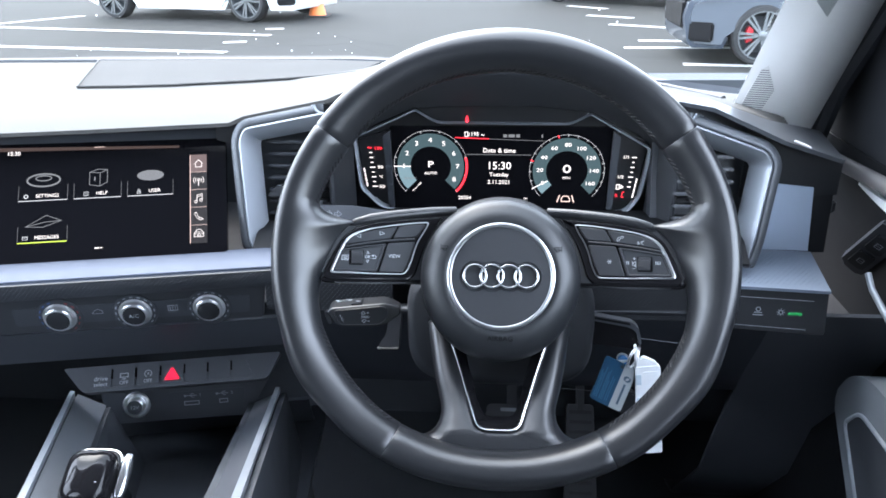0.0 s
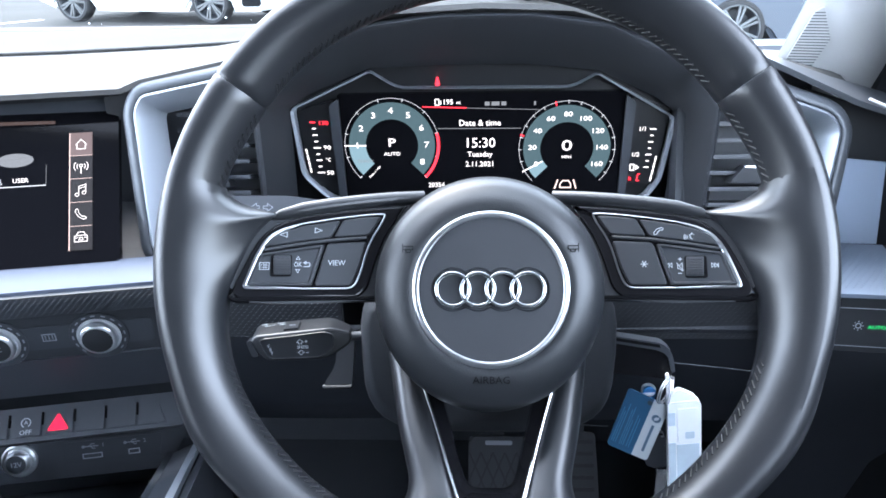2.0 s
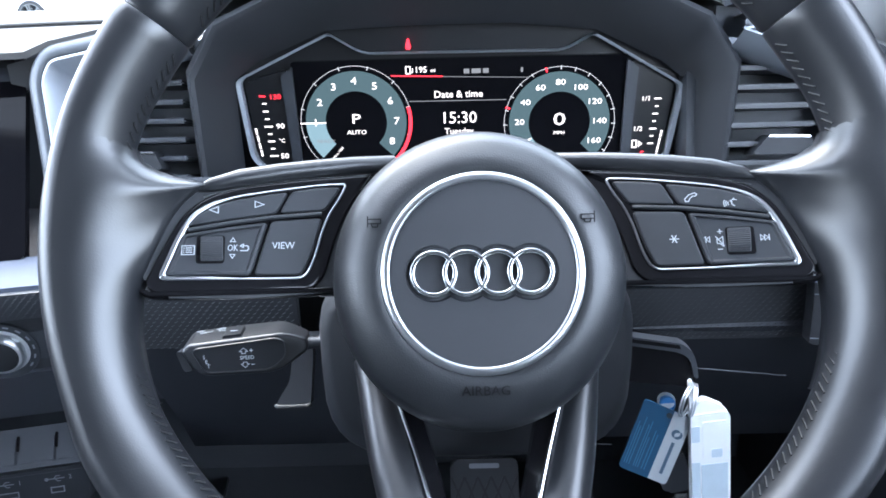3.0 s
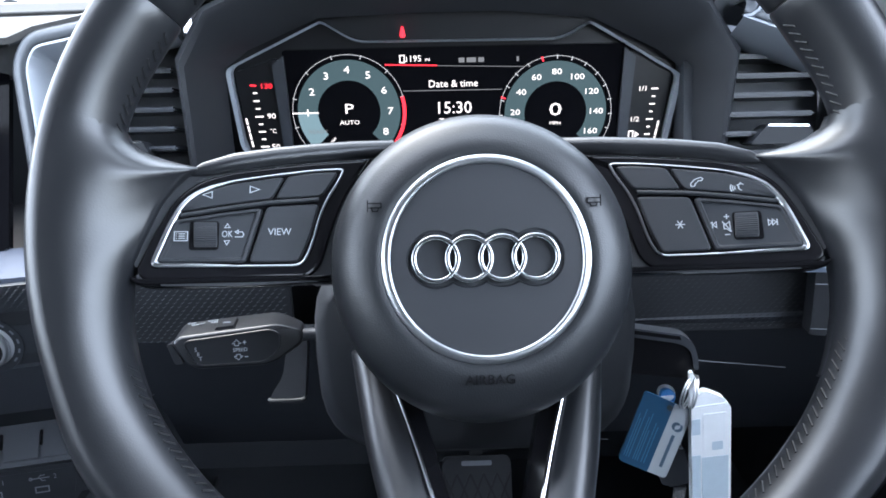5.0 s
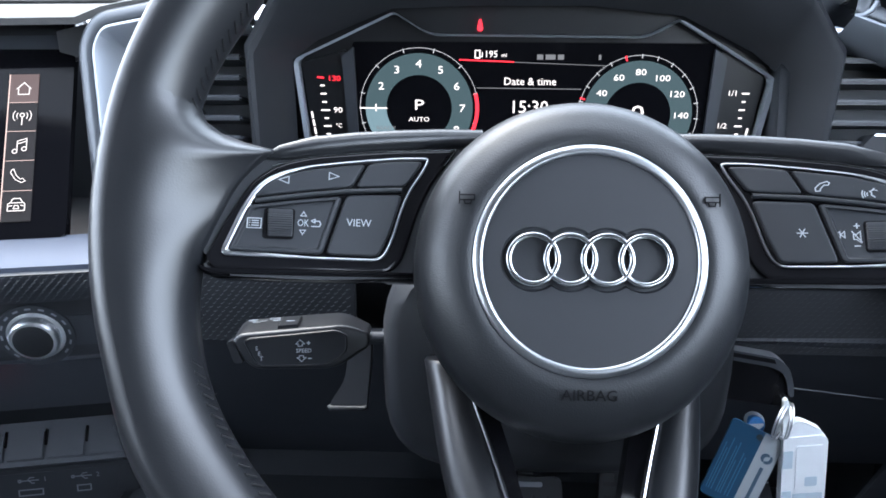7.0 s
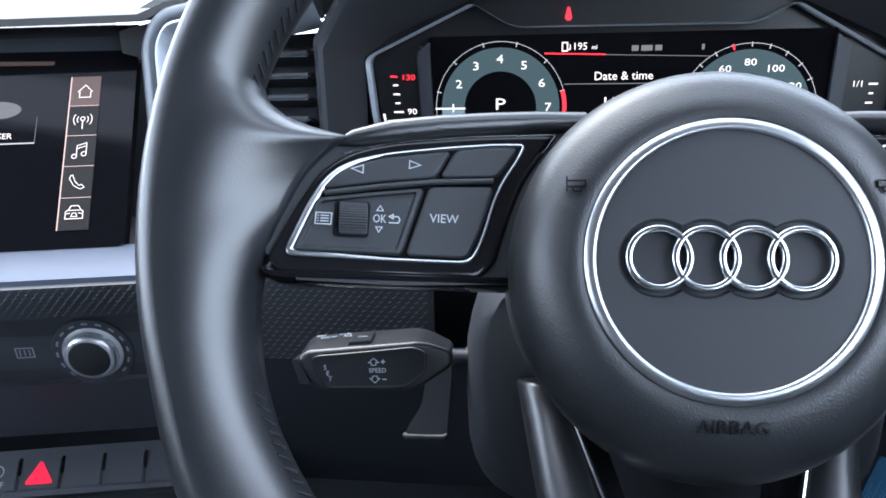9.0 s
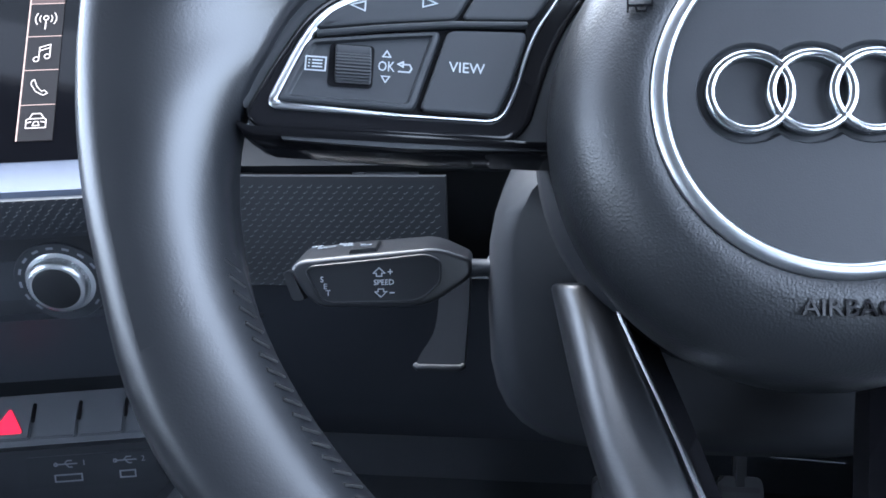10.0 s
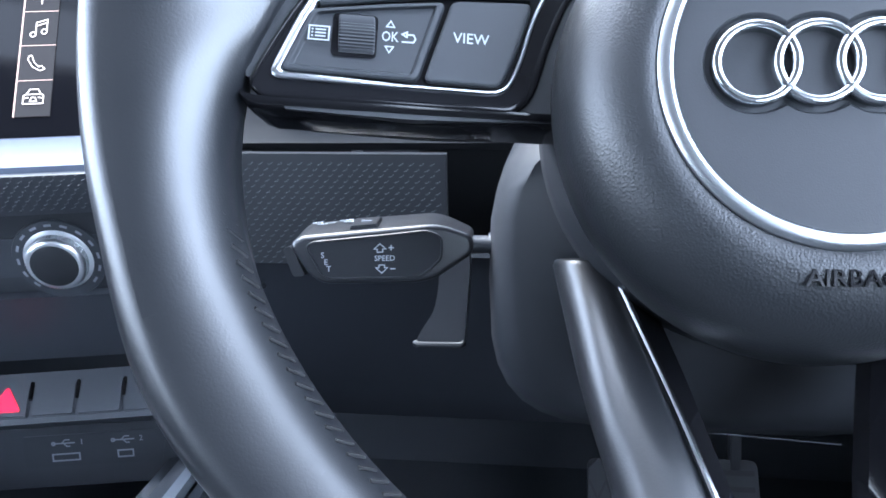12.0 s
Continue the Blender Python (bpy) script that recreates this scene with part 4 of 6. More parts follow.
part("lane_symbol", join(stroke([(62, 835), (64.5, 843)], 1.2, 0.1), stroke([(80, 835), (77.5, 843)], 1.2, 0.1), stroke([(66.5, 836), (66.5, 839), (68.5, 842), (73.5, 842), (75.5, 839), (75.5, 836)], 1, 0.1, closed=True)), L_PEACH, cluster, "lane assist symbol", CL)
tl = [(-134 + (895 - z) * 0.085, z, w) for z, w in ((888.5, 3), (883, 4), (877.5, 3), (872, 6), (866.6, 3), (861.2, 5), (855.8, 3), (850.4, 6))]
part("gauge_ticks", join(*[stroke([(x - w / 2 - 6, z), (x + w / 2 - 6, z)], 1.0, -1.9) for x, z, w in tl], letters("90", -129.6, 872, 5.2, -1.9, squash=1.2), letters("50", -128.6, 850, 5.2, -1.9, squash=1.2), letters("°C", -129.4, 861.4, 4, -1.9)), L_WHITE, cluster, "temperature scale", CL)
part("gauge_red", join(letters("130", -131.4, 893, 5, -1.9, squash=1.2), stroke([(-142.6, 894), (-138.2, 893.6)], 1.1, -1.9)), L_RED, cluster, "", CL)
part("gauge_bar", join(*[stroke([(-147.6 + i * 0.75, 871 - i * 5.4), (-147 + i * 0.75, 866.6 - i * 5.4)], 1.3, -1.9) for i in range(4)]), L_WHITE, cluster, "", CL)
tr = [(141 - (885 - z) * 0.10, z, w) for z, w in ((885, 5), (879.6, 2.4), (874.2, 4), (868.8, 2.4), (863.4, 5), (858, 2.4), (852.6, 4))]
part("gauge_ticks", join(*[stroke([(x - w / 2, z), (x + w / 2, z)], 1.0, -1.9) for x, z, w in tr], letters("1/1", 132.6, 885, 5, -1.9, squash=1.1), letters("1/2", 128, 863.4, 5, -1.9, squash=1.1), stroke([(124.6, 850), (124.6, 855), (127.6, 855), (127.6, 850)], 0.8, -1.9, closed=True), stroke([(129.4, 851), (129.4, 854), (131.4, 852.5)], 0.8, -1.9, closed=True)), L_WHITE, cluster, "fuel scale", CL)
part("gauge_red", join(letters("R", 125, 842.5, 5, -1.9), stroke([(133, 841), (130.6, 841), (131.4, 846.6), (133.4, 846.6)], 0.8, -1.9)), L_RED, cluster, "", CL)
part("gauge_bar", join(*[stroke([(145.4 - i * 0.9, 862 - i * 5.6), (144.7 - i * 0.9, 857.2 - i * 5.6)], 1.3, -1.9) for i in range(4)]), L_WHITE, cluster, "", CL)

# hood round the cluster
ho = [(-172, 830), (-172, 917), (-153, 947), (-88, 975), (-30, 982), (36, 982), (92, 974), (154, 945), (175, 915), (173, 830)]
hi_ = [(-157, 826), (-157, 906), (-140, 918), (-91, 938), (-30, 940), (36, 940), (94, 934), (140, 912), (160, 897), (154, 826)]
hood = part("cluster_hood", loft([[(x * 1.02, z + 2, 48) for x, z in ho], [(x, z, 53) for x, z in ho], [(x * 0.985, z - 3, 52) for x, z in ho], [(x, z, 3) for x, z in hi_]], closed_loop=False), HOODGREY, dash, "dark hood round the instruments", CL, sharp=50)
part("belt_lamp", join(prism([(-34.6 + 2.0 * a, 928.5 + 3.6 * b) for a, b in ((-1, -0.6), (-0.5, 0.6), (-0.35, 1.0), (0.35, 1.0), (0.5, 0.6), (1, -0.6), (0.5, -1), (-0.5, -1))], 12, 12.3)), L_RED, cluster, "red seat belt warning lamp", CL)

# ---- air vents ----
VL = radians(15)
VENT = at((0, 0.73, 0.93), (1, 0, 0), (0, math.sin(VL), math.cos(VL)))
for s in (-1, 1):
    vent = thing("air_vent", (s * 0.215, 0.74, 0.88), "slatted dashboard air vent in a satin silver surround", "air vent", "dashboard air vents")
    if s < 0:
        o1 = [(-168, 25), (-256, 8), (-266, -10), (-257, -120), (-246, -133), (-212, -137), (-205, -125)]
    else:
        o1 = [(178, 18), (262, -12), (273, -30), (259, -112), (252, -134), (236, -147), (200, -147)]
    closing = [(s * 165, o1[-1][1] + 6)]
    o = fillet(o1 + closing, [2, 12, 12, 12, 14, 10, 2, 2], 5)
    m = len(o) - 7

    def band(steps):
        return loft([[(*p, z) for p in inset(o, d)[1:m]] for d, z in steps], closed_loop=False, caps=False)
    # Right surrounds use darker paints than the left: their shade is in the colour.
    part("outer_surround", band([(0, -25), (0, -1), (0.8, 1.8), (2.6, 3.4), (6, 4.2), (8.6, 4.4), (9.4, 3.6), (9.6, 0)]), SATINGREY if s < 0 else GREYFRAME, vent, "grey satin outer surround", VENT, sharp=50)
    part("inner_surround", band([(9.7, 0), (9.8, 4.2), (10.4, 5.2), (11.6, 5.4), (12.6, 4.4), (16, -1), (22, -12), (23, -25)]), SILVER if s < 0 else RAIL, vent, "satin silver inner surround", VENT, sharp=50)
    part("duct", prism([(s * 160, 6), (s * 250, 2), (s * 255, -128), (s * 160, -128)], -80, -52), BLACK, vent, "", VENT)
    for i in range(9):
        y = -14 - 12.2 * i
        part("slat", box(min(s * 176, s * 234), max(s * 176, s * 234), y - 1.6, y + 1.6, -50, -20, 1.2), DARK, vent, "", VENT)
    part("vane_tab", prism(fillet([(s * 212 - 22, -70), (s * 212 + 22, -70), (s * 212 + 16, -58), (s * 212 - 10, -57)], 3), -30, -14, 1.5), MATTE, vent, "", VENT)
    part("tab_inlay", prism(fillet([(s * 212 - 11, -58.6), (s * 212 + 16, -59.4), (s * 212 + 15, -58.1), (s * 212 - 10, -57.4)], 0.3), -20, -13.6), CHROME, vent, "", VENT)

part("vent_filler", thick(sheet([[(-0.285, 0.744, 0.926), (-0.25, 0.744, 0.934), (-0.166, 0.748, 0.950)], [(-0.285, 0.744, 0.905), (-0.25, 0.744, 0.918), (-0.166, 0.748, 0.93)]]), 0.003), MATTE, dash)
part("vent_filler", thick(sheet([[(0.165, 0.750, 0.950), (0.205, 0.758, 0.946), (0.255, 0.765, 0.926)], [(0.165, 0.750, 0.932), (0.205, 0.758, 0.926), (0.255, 0.765, 0.905)]]), 0.003), SHELF, dash)

# ---- dash behind and beside the wheel ----
left_panel = part("column_panel", thick(sheet([[(-0.225, 0.668, z0), (-0.098, 0.665, z0)] for z0 in (0.813, 0.762)]), 0.004), MATTE, dash, "dark panel with a pressed honeycomb pattern")
part("column_panel", thick(sheet([[(0.07, 0.672, z0 - 0.01), (0.225, 0.675, z0 - 0.012)] for z0 in (0.815, 0.765)]), 0.004), MATTE, dash, "dark panel with a pressed honeycomb pattern")


# Lighter than its panel: the sheen on the pressed edges is in the colour.
HONEY = shader("honeycomb_sheen", (0.05, 0.056, 0.065), 0.32, spec=0.6)


def hexes(w, h, pitch=4.4, rise=2.5):
    """Rows of small pressed dashes, staggered row by row."""
    out, r = [], 0
    y = 1.5
    while y < h:
        x = 1.0 + (pitch / 2 if r % 2 else 0)
        while x < w - 1.5:
            out.append(stroke([(x - 1.0, y - 0.2), (x, y), (x + 0.9, y + 0.8)], 0.32, 0, 0.3))
            x += pitch
        y += rise
        r += 1
    return join(*out)


part("honeycomb", hexes(124, 49), HONEY, dash, "pressed honeycomb pattern", at((-0.223, 0.6592, 0.763), (0.15, -0.004, 0), (0, 0, 1)), kind="stuff")
part("honeycomb", hexes(150, 46), MATTE, dash, "pressed honeycomb pattern", at((0.072, 0.6665, 0.757), (0.155, 0.003, 0), (0, 0, 1)), kind="stuff")
part("honeycomb", hexes(330, 20), DARK, strip, "pressed honeycomb pattern", at(kpt(-0.27, -0.0150, 0.7905), KX, Vector(kpt(0, -0.0148, 0.8085)) - Vector(kpt(0, -0.0075, 0.7905))), kind="stuff")
# Dark sheet put in the gap beside the column as its shade.
part("gap_shade_sheet", thick(sheet([[(-0.115, 0.70, 0.83), (0.09, 0.70, 0.83)], [(-0.115, 0.70, 0.75), (0.09, 0.70, 0.75)]]), 0.003), MATTE, dash)
# Unseen sheet, added to stop light falling into the footwell from above.
part("footwell_light_block", thick(sheet([[(-1.10, 0.80, 0.70), (-0.3, 0.80, 0.70), (0.44, 0.80, 0.70)], [(-1.10, 1.17, 0.70), (-0.3, 1.17, 0.70), (0.44, 1.17, 0.70)]]), 0.006), MATTE, dash, "black sheet added under the dashboard to keep light out of the footwell")
part("cluster_apron", thick(sheet([[(x, 0.79, 0.826), (x, 0.74, 0.832), (x, 0.70, 0.828), (x, 0.675, 0.815)] for x in (-0.24, -0.1, 0.1, 0.24)]), 0.004), DOORBLACK, dash, "", sharp=60)
part("lower_panel", thick(sheet([[(x, 0.675, 0.765), (x, 0.70, 0.72), (x, 0.735, 0.665), (x, 0.752, 0.632), (x, 0.762, 0.628), (x, 0.80, 0.64), (x, 1.165, 0.66)] for x in (-0.21, 0, 0.27)]), 0.004), KNEE, dash, "black knee panel", sharp=60)
part("kick_panel", thick(sheet([[(x, 0.675, 0.765), (x, 0.70, 0.72), (x, 0.74, 0.66), (x, 0.79, 0.56), (x, 0.84, 0.45), (x, 0.95, 0.32), (x, 1.0, 0.30)] for x in (0.27, 0.35, 0.435)]), 0.004), SHELF, dash, "dark panel beside the pedals", sharp=60)

# Pale tubes along a knee panel seam and its lower edge, drawn as highlights.
for name, a, b in (("edge_highlight", (0.10, 0.6885, 0.731), (0.216, 0.6885, 0.717)), ("edge_highlight", (0.0, 0.750, 0.628), (0.118, 0.750, 0.621))):
    part(name, tube([a, b], 0.0004, 6), GREYFRAME, dash, "thin pale highlight line along a panel edge")

# Brighter copy of STRIP: the light on the end strip is in the colour.
STRIPEND = shader("end_strip_in_light", (0.15, 0.18, 0.23), 0.48, metal=0.3, vary=0.05)
strip2 = thing("trim_strip", (0.27, 0.67, 0.81), "satin metal trim on the dashboard end, light and sky tint put in its colour", "trim strip")
part("strip_face", thick(sheet([[(0.19, 0.655, 0.803), (0.306, 0.648, 0.801)], [(0.19, 0.738, 0.808), (0.319, 0.737, 0.803)]]), 0.003), STRIPEND, strip2)
part("honeycomb", hexes(110, 78, 5.2, 3.2), STRIPEND, strip2, "pressed honeycomb pattern", at((0.193, 0.656, 0.8048), (1, 0, -0.02), (0, 1, 0.055)), kind="stuff")
LIGHT = at((0.27, 0.652, 0.775), (1, -0.09, 0), (0, 0.1, 1))
lsw = thing("light_switch_panel", (0.27, 0.67, 0.765), "dark panel of light switches with a green AUTO lamp", "light switches")
part("panel_face", prism(fillet([(-60, -17), (37, -19), (36, 24), (-60, 24)], 2), -12, 0, 0.8), MATTE, lsw, "", LIGHT)
part("switch_plate", prism(fillet([(-60, -12), (20, -14), (22, 14), (-60, 15)], 2), -2, 0.6, 0.4), MATTE, lsw, "", LIGHT)
part("plate_lines", join(stroke([(-60, 15.4), (24, 14.4)], 0.5, 0.7), stroke([(-60, -12.6), (20, -14.2)], 0.5, 0.7)), GREY_INK, lsw, "", LIGHT)
part("auto_word", letters("AUTO", 9, 0.8, 3.8, 0.8, squash=1.15), L_GREEN, lsw, "green word AUTO", LIGHT)
part("switch_print", join(stroke(arc(-3.5, 1.8, 1.8, 0, 360, 12), 0.7, 0.8), *[stroke([(-3.5 + 2.6 * math.cos(a), 1.8 + 2.6 * math.sin(a)), (-3.5 + 3.6 * math.cos(a), 1.8 + 3.6 * math.sin(a))], 0.6, 0.8) for a in (k * math.pi / 4 for k in range(8))], stroke([(-28, -2), (-19, -2)], 0.8, 0.8), stroke([(-27, 0.4), (-20, 0.4)], 0.8, 0.8), stroke(arc(-23.5, 3.6, 2, 0, 360, 10), 0.8, 0.8)), GREY_INK, lsw, "", LIGHT)
part("end_panel", thick(sheet([[(0.275, 0.757, 0.870), (0.318, 0.757, 0.865)], [(0.275, 0.754, 0.799), (0.322, 0.754, 0.798)]]), 0.003), PALEBLUE, strip2, "end panel with a sky reflection put in its pale blue")
part("end_recess", thick(sheet([[(0.26, 0.775, 0.90), (0.345, 0.775, 0.885)], [(0.26, 0.77, 0.79), (0.345, 0.77, 0.79)]]), 0.003), MATTE, dash)

part("end_fascia", thick(sheet([[(0.245, 0.752, 0.925), (0.30, 0.757, 0.907), (0.345, 0.765, 0.893)], [(0.245, 0.755, 0.855), (0.30, 0.759, 0.855), (0.345, 0.767, 0.855)]]), 0.003), MATTE, dash)

# ---- column, stalks, key ----
column = thing("steering_column", (0.0, 0.62, 0.80), "black steering column shroud behind the wheel", "steering column")
loops = []
for y, w, h, zc in ((0.588, 74, 50, 0.806), (0.594, 80, 56, 0.800), (0.61, 84, 62, 0.793), (0.67, 84, 64, 0.785), (0.74, 82, 64, 0.775)):
    loops.append([(0.007 + w * 0.001 * math.copysign(abs(math.cos(t)) ** 0.45, math.cos(t)), y, zc - 0.015 + h * 0.001 * math.copysign(abs(math.sin(t)) ** 0.6, math.sin(t))) for t in (2 * math.pi * j / 32 for j in range(32))])
part("shroud", loft(loops), MATTE, column, "", sharp=50)

STALK = at((-0.113, 0.598, 0.790), (1, 0.04, 0.02), (0, 0.25, 1))
STALKGREY = shader("stalk_grey_plastic", (0.0075, 0.0085, 0.0105), 0.33, spec=0.5, bump=0.12, grain=2600, patch=40)
stalk = thing("cruise_control_stalk", (-0.11, 0.6, 0.79), "black cruise control stalk marked SPEED", "control stalk")
o = fillet([(-35, 5.2), (-31.2, 8.2), (-12, 9.6), (16, 11.4), (21, 10.4), (30, 6.6), (31, 3.4), (30, 0.2), (17.5, -7.8), (11, -9.2), (-22.6, -9.0), (-28, -5.8)], [4, 4, 8, 4, 5, 2, 1, 2, 6, 4, 5, 4], 4)
bm = pillow(o, -18, 0, 1.8)
for v in bm.verts:
    if v.co.x > 12:
        v.co.z = -9 + (v.co.z + 9) * max(0.55, 1 - (v.co.x - 12) / 42)
    if v.co.y > 5:
        v.co.y -= v.co.z * 0.2
part("stalk_body", bm, STALKGREY, stalk, "", STALK, sharp=60)
fo = fillet([(-28.4, 4.8), (-26, 6.2), (0, 8.2), (15, 9.6), (20, 7.4), (20, 0), (13, -6.8), (-20.5, -7.0), (-23.4, -4.8)], [2, 2, 8, 5, 2, 2, 5, 3, 3], 4)
part("stalk_face", prism(fo, -0.6, 0.35), shader("stalk_face_black", (0.0065, 0.0075, 0.0095), 0.5, spec=0.25), stalk, "dark inset face", STALK)
part("face_edge", tube([(x, y, 0.25) for x, y in fo], 0.42, 6, closed=True), STALKGREY, stalk, "", STALK)
part("stalk_neck", tube([(24, 3.4, -9), (29, 3.4, -10), (36, 3.3, -11), (37, 3.3, -11.5), (42, 3.4, -13), (56, 3.6, -17)], [4.6, 3.4, 3.2, 4.4, 5.6, 6.5], 14), BLACK, stalk, "", STALK)
part("end_button", prism(fillet([(-38.2, 3.9), (-35, 4.7), (-30, -6.4), (-34.6, -6.6)], 0.9), -13, -3.4, 0.9, 3), STALKGREY, stalk, "", STALK)
bm = prism(fillet([(-13.6, 8.6), (-3.0, 9.2), (-3.6, 11.6), (-13, 11.0)], 0.6), -13, -3, 0.8, 2)
for v in bm.verts:
    v.co.y -= v.co.z * 0.2
part("top_button", bm, STALKGREY, stalk, "", STALK)
part("button_line", box(-10, -6, 12.6, 13.2, -8.4, -7.4), GREY_INK, stalk, "", STALK)
part("stalk_print", join(letters("SPEED", -0.2, 0, 2.75, 0.36), stroke([(-4, 3.4), (-2.9, 3.4), (-2.9, 2.3), (-0.9, 2.3), (-0.9, 3.4), (0.2, 3.4), (-1.9, 5.3)], 0.3, 0.36, closed=True), stroke([(-3.4, -3.3), (-2.3, -3.3), (-2.3, -2.3), (-0.3, -2.3), (-0.3, -3.3), (0.8, -3.3), (-1.3, -5.2)], 0.3, 0.36, closed=True), stroke([(1.2, 3.8), (3, 3.8)], 0.4, 0.36), stroke([(2.1, 2.9), (2.1, 4.7)], 0.4, 0.36), stroke([(1.8, -3.7), (3.6, -3.7)], 0.4, 0.36), letters("S", -22.6, 1.4, 2.9, 0.36), letters("E", -21.4, -1.1, 2.9, 0.36), letters("T", -20.4, -3.5, 2.9, 0.36)), WHITE_INK, stalk, "white words SPEED and SET", STALK)
part("top_print", join(letters("OFF", -28, 5.4, 2.5, 0, depth=0.12), letters("ON", -25.6, 2.8, 2.5, 0, depth=0.12), letters("CAN", -17, 5.6, 2.5, 0, depth=0.12), letters("RES", -15.6, 3, 2.5, 0, depth=0.12), stroke([(-23.4, 3.2), (-21.6, 3.2), (-20.6, 4)], 0.5, 0)), WHITE_INK, stalk, "white words OFF, ON, CAN and RES", STALK @ Matrix.Translation((0, 13.0, -9)) @ Matrix.Rotation(radians(-78.7), 4, "X") @ Matrix.Rotation(radians(-4), 4, "Y"))

lever = thing("column_lever", (-0.098, 0.63, 0.75), "black column lever below the stalk", "lever")
LEV = at((-0.098, 0.632, 0.756), (1, 0, 0), (0, 0.35, 1))
blade = prism(fillet([(-10.2, -14.8), (9.8, -14.4), (11.2, 11), (11.5, 24), (-1.5, 24), (-1.1, 10.7), (-2.8, -1.6), (-8.4, -9.8)], [1, 1, 2, 2, 2, 4, 6, 3], 4), -9, 0, 1.2, 3)
for v in blade.verts:
    v.co.z += 5 * max(0, (-6 - v.co.y) / 9) ** 2
part("lever_blade", blade, STALKGREY, lever, "", LEV, sharp=50)
part("lever_lip", tube([(-10, -14.2, 3.6), (-9, -15, 4.6), (0, -15, 4.8), (8.6, -14.8, 4.6), (9.6, -14, 3.6)], 1.5, 10), STALKGREY, lever, "rounded lower lip", LEV)

ind = thing("indicator_stalk", (-0.15, 0.68, 0.85), "black indicator stalk with printed arrows", "control stalk")
IND = at((-0.152, 0.69, 0.854), (1, 0, -0.03), (0, 0.5, 1))
part("stalk_body", prism(fillet([(-34, 8), (-34, -8), (10, -10), (60, -14), (60, 4), (14, 9)], 4), -16, 0, 3, 3), DARK, ind, "", IND)
part("stalk_print", join(stroke([(-13, 0), (-9, 3), (-9, 1), (-7, 1), (-7, -1), (-9, -1), (-9, -3)], 0.5, 0.1, closed=True), stroke([(3, 0), (-1, 3), (-1, 1), (-4, 1), (-4, -1), (-1, -1), (-1, -3)], 0.5, 0.1, closed=True)), GREY_INK, ind, "", IND)
wip = thing("wiper_stalk", (0.2, 0.68, 0.84), "black wiper stalk behind the steering wheel", "control stalk")
part("stalk_body", prism(fillet([(-60, 4), (-60, -14), (30, -8), (30, 8)], 4), -16, 0, 3, 3), DARK, wip, "", at((0.18, 0.69, 0.838), (1, 0, 0.0), (0, 0.5, 1)))

KEYFRAME = shader("key_frame_grey", (0.05, 0.055, 0.063), 0.3, metal=0.3, vary=0.06)
key = thing("ignition_key", (0.115, 0.646, 0.755), "black folding car key in the ignition", "car key")
KEY = at((0.115, 0.646, 0.755), (1, -0.05, -0.1), (0, 0.1, 1))
part("key_body", prism(fillet([(-42, 13), (14, 11), (20, 7), (24.5, -8), (23, -15), (-42, -15)], [2, 5, 4, 4, 3, 2]), -14, 0, 2.0, 3), GLOSS, key, "", KEY)
part("key_frame", join(prism(fillet([(-42, 15.4), (15, 12.8), (21.6, 8.6), (24.6, 1), (26.2, -8.5), (23.4, -8.5), (20.8, 2), (17.6, 5.4), (12, 7.2), (-42, 10)], [0.5, 3, 4, 4, 1, 1, 4, 3, 3, 0.5]), -8, 1.4, 0.8, 3)), KEYFRAME, key, "grey rounded edge frame", KEY, sharp=50)
part("key_slot", prism([(-42, 14.2), (13.6, 11.7), (14.6, 9.3), (-42, 11.9)], 1.2, 1.55), GLOSS, key, "dark slot", KEY)
ring_m = at((0.1325, 0.636, 0.7335), (0.55, 1, 0), (0.12, 0, 1))
rings = thing("key_ring", (0.1335, 0.636, 0.728), "two steel split key rings hanging from the key", "key ring")
for turn_x, off in ((-10, 0.0), (14, 2.6)):
    rm = ring_m @ Matrix.Translation((off, 0, off)) @ Matrix.Rotation(radians(turn_x), 4, "Y")
    part("ring", join(tube([(9.5 * a, 9.5 * b, 0) for a, b in arc(0, 0, 1, 0, 345, 36)], 0.6, 8), tube([(9.2 * a, 9.2 * b, 1.5) for a, b in arc(0, 0, 1, 20, 360, 36)], 0.6, 8)), SATIN, rings, "", rm)

TAG = at((0.1165, 0.636, 0.7035), (0.90, 0.08, -0.50), (0.27, 0.02, 0.95)) @ Matrix.Diagonal((1.15, 1, 1, 1))
tag = thing("key_tag", (0.117, 0.638, 0.702), "blue and white plastic key tag on the key ring", "key tag")
part("tag_card", prism(fillet([(-15.5, -24.5), (15.5, -24.5), (15.5, 24.5), (-15.5, 24.5)], 3), -1, 0, 0.2), shader("blue_card", (0.014, 0.06, 0.12), 0.32, vary=0.08), tag, "blue card", TAG)
part("tag_band", prism(fillet([(3.4, -24.4), (15.4, -24.4), (15.4, 24.4), (3.4, 24.4)], [0.1, 3, 3, 0.1]), 0.05, 0.2), shader("grey_card", (0.34, 0.37, 0.39), 0.32, vary=0.06), tag, "pale grey band", TAG)
part("tag_print", join(*[stroke([(x, -20), (x, -20 + h)], 0.45, 0.1) for x, h in ((-13.4, 30), (-12, 27), (-10.4, 34), (-7.6, 30), (-6.2, 33), (-4.8, 22), (-2.4, 28), (-0.6, 26))]), shader("pale_blue_print", (0.05, 0.15, 0.25), 0.5), tag, "unreadable lines", TAG)
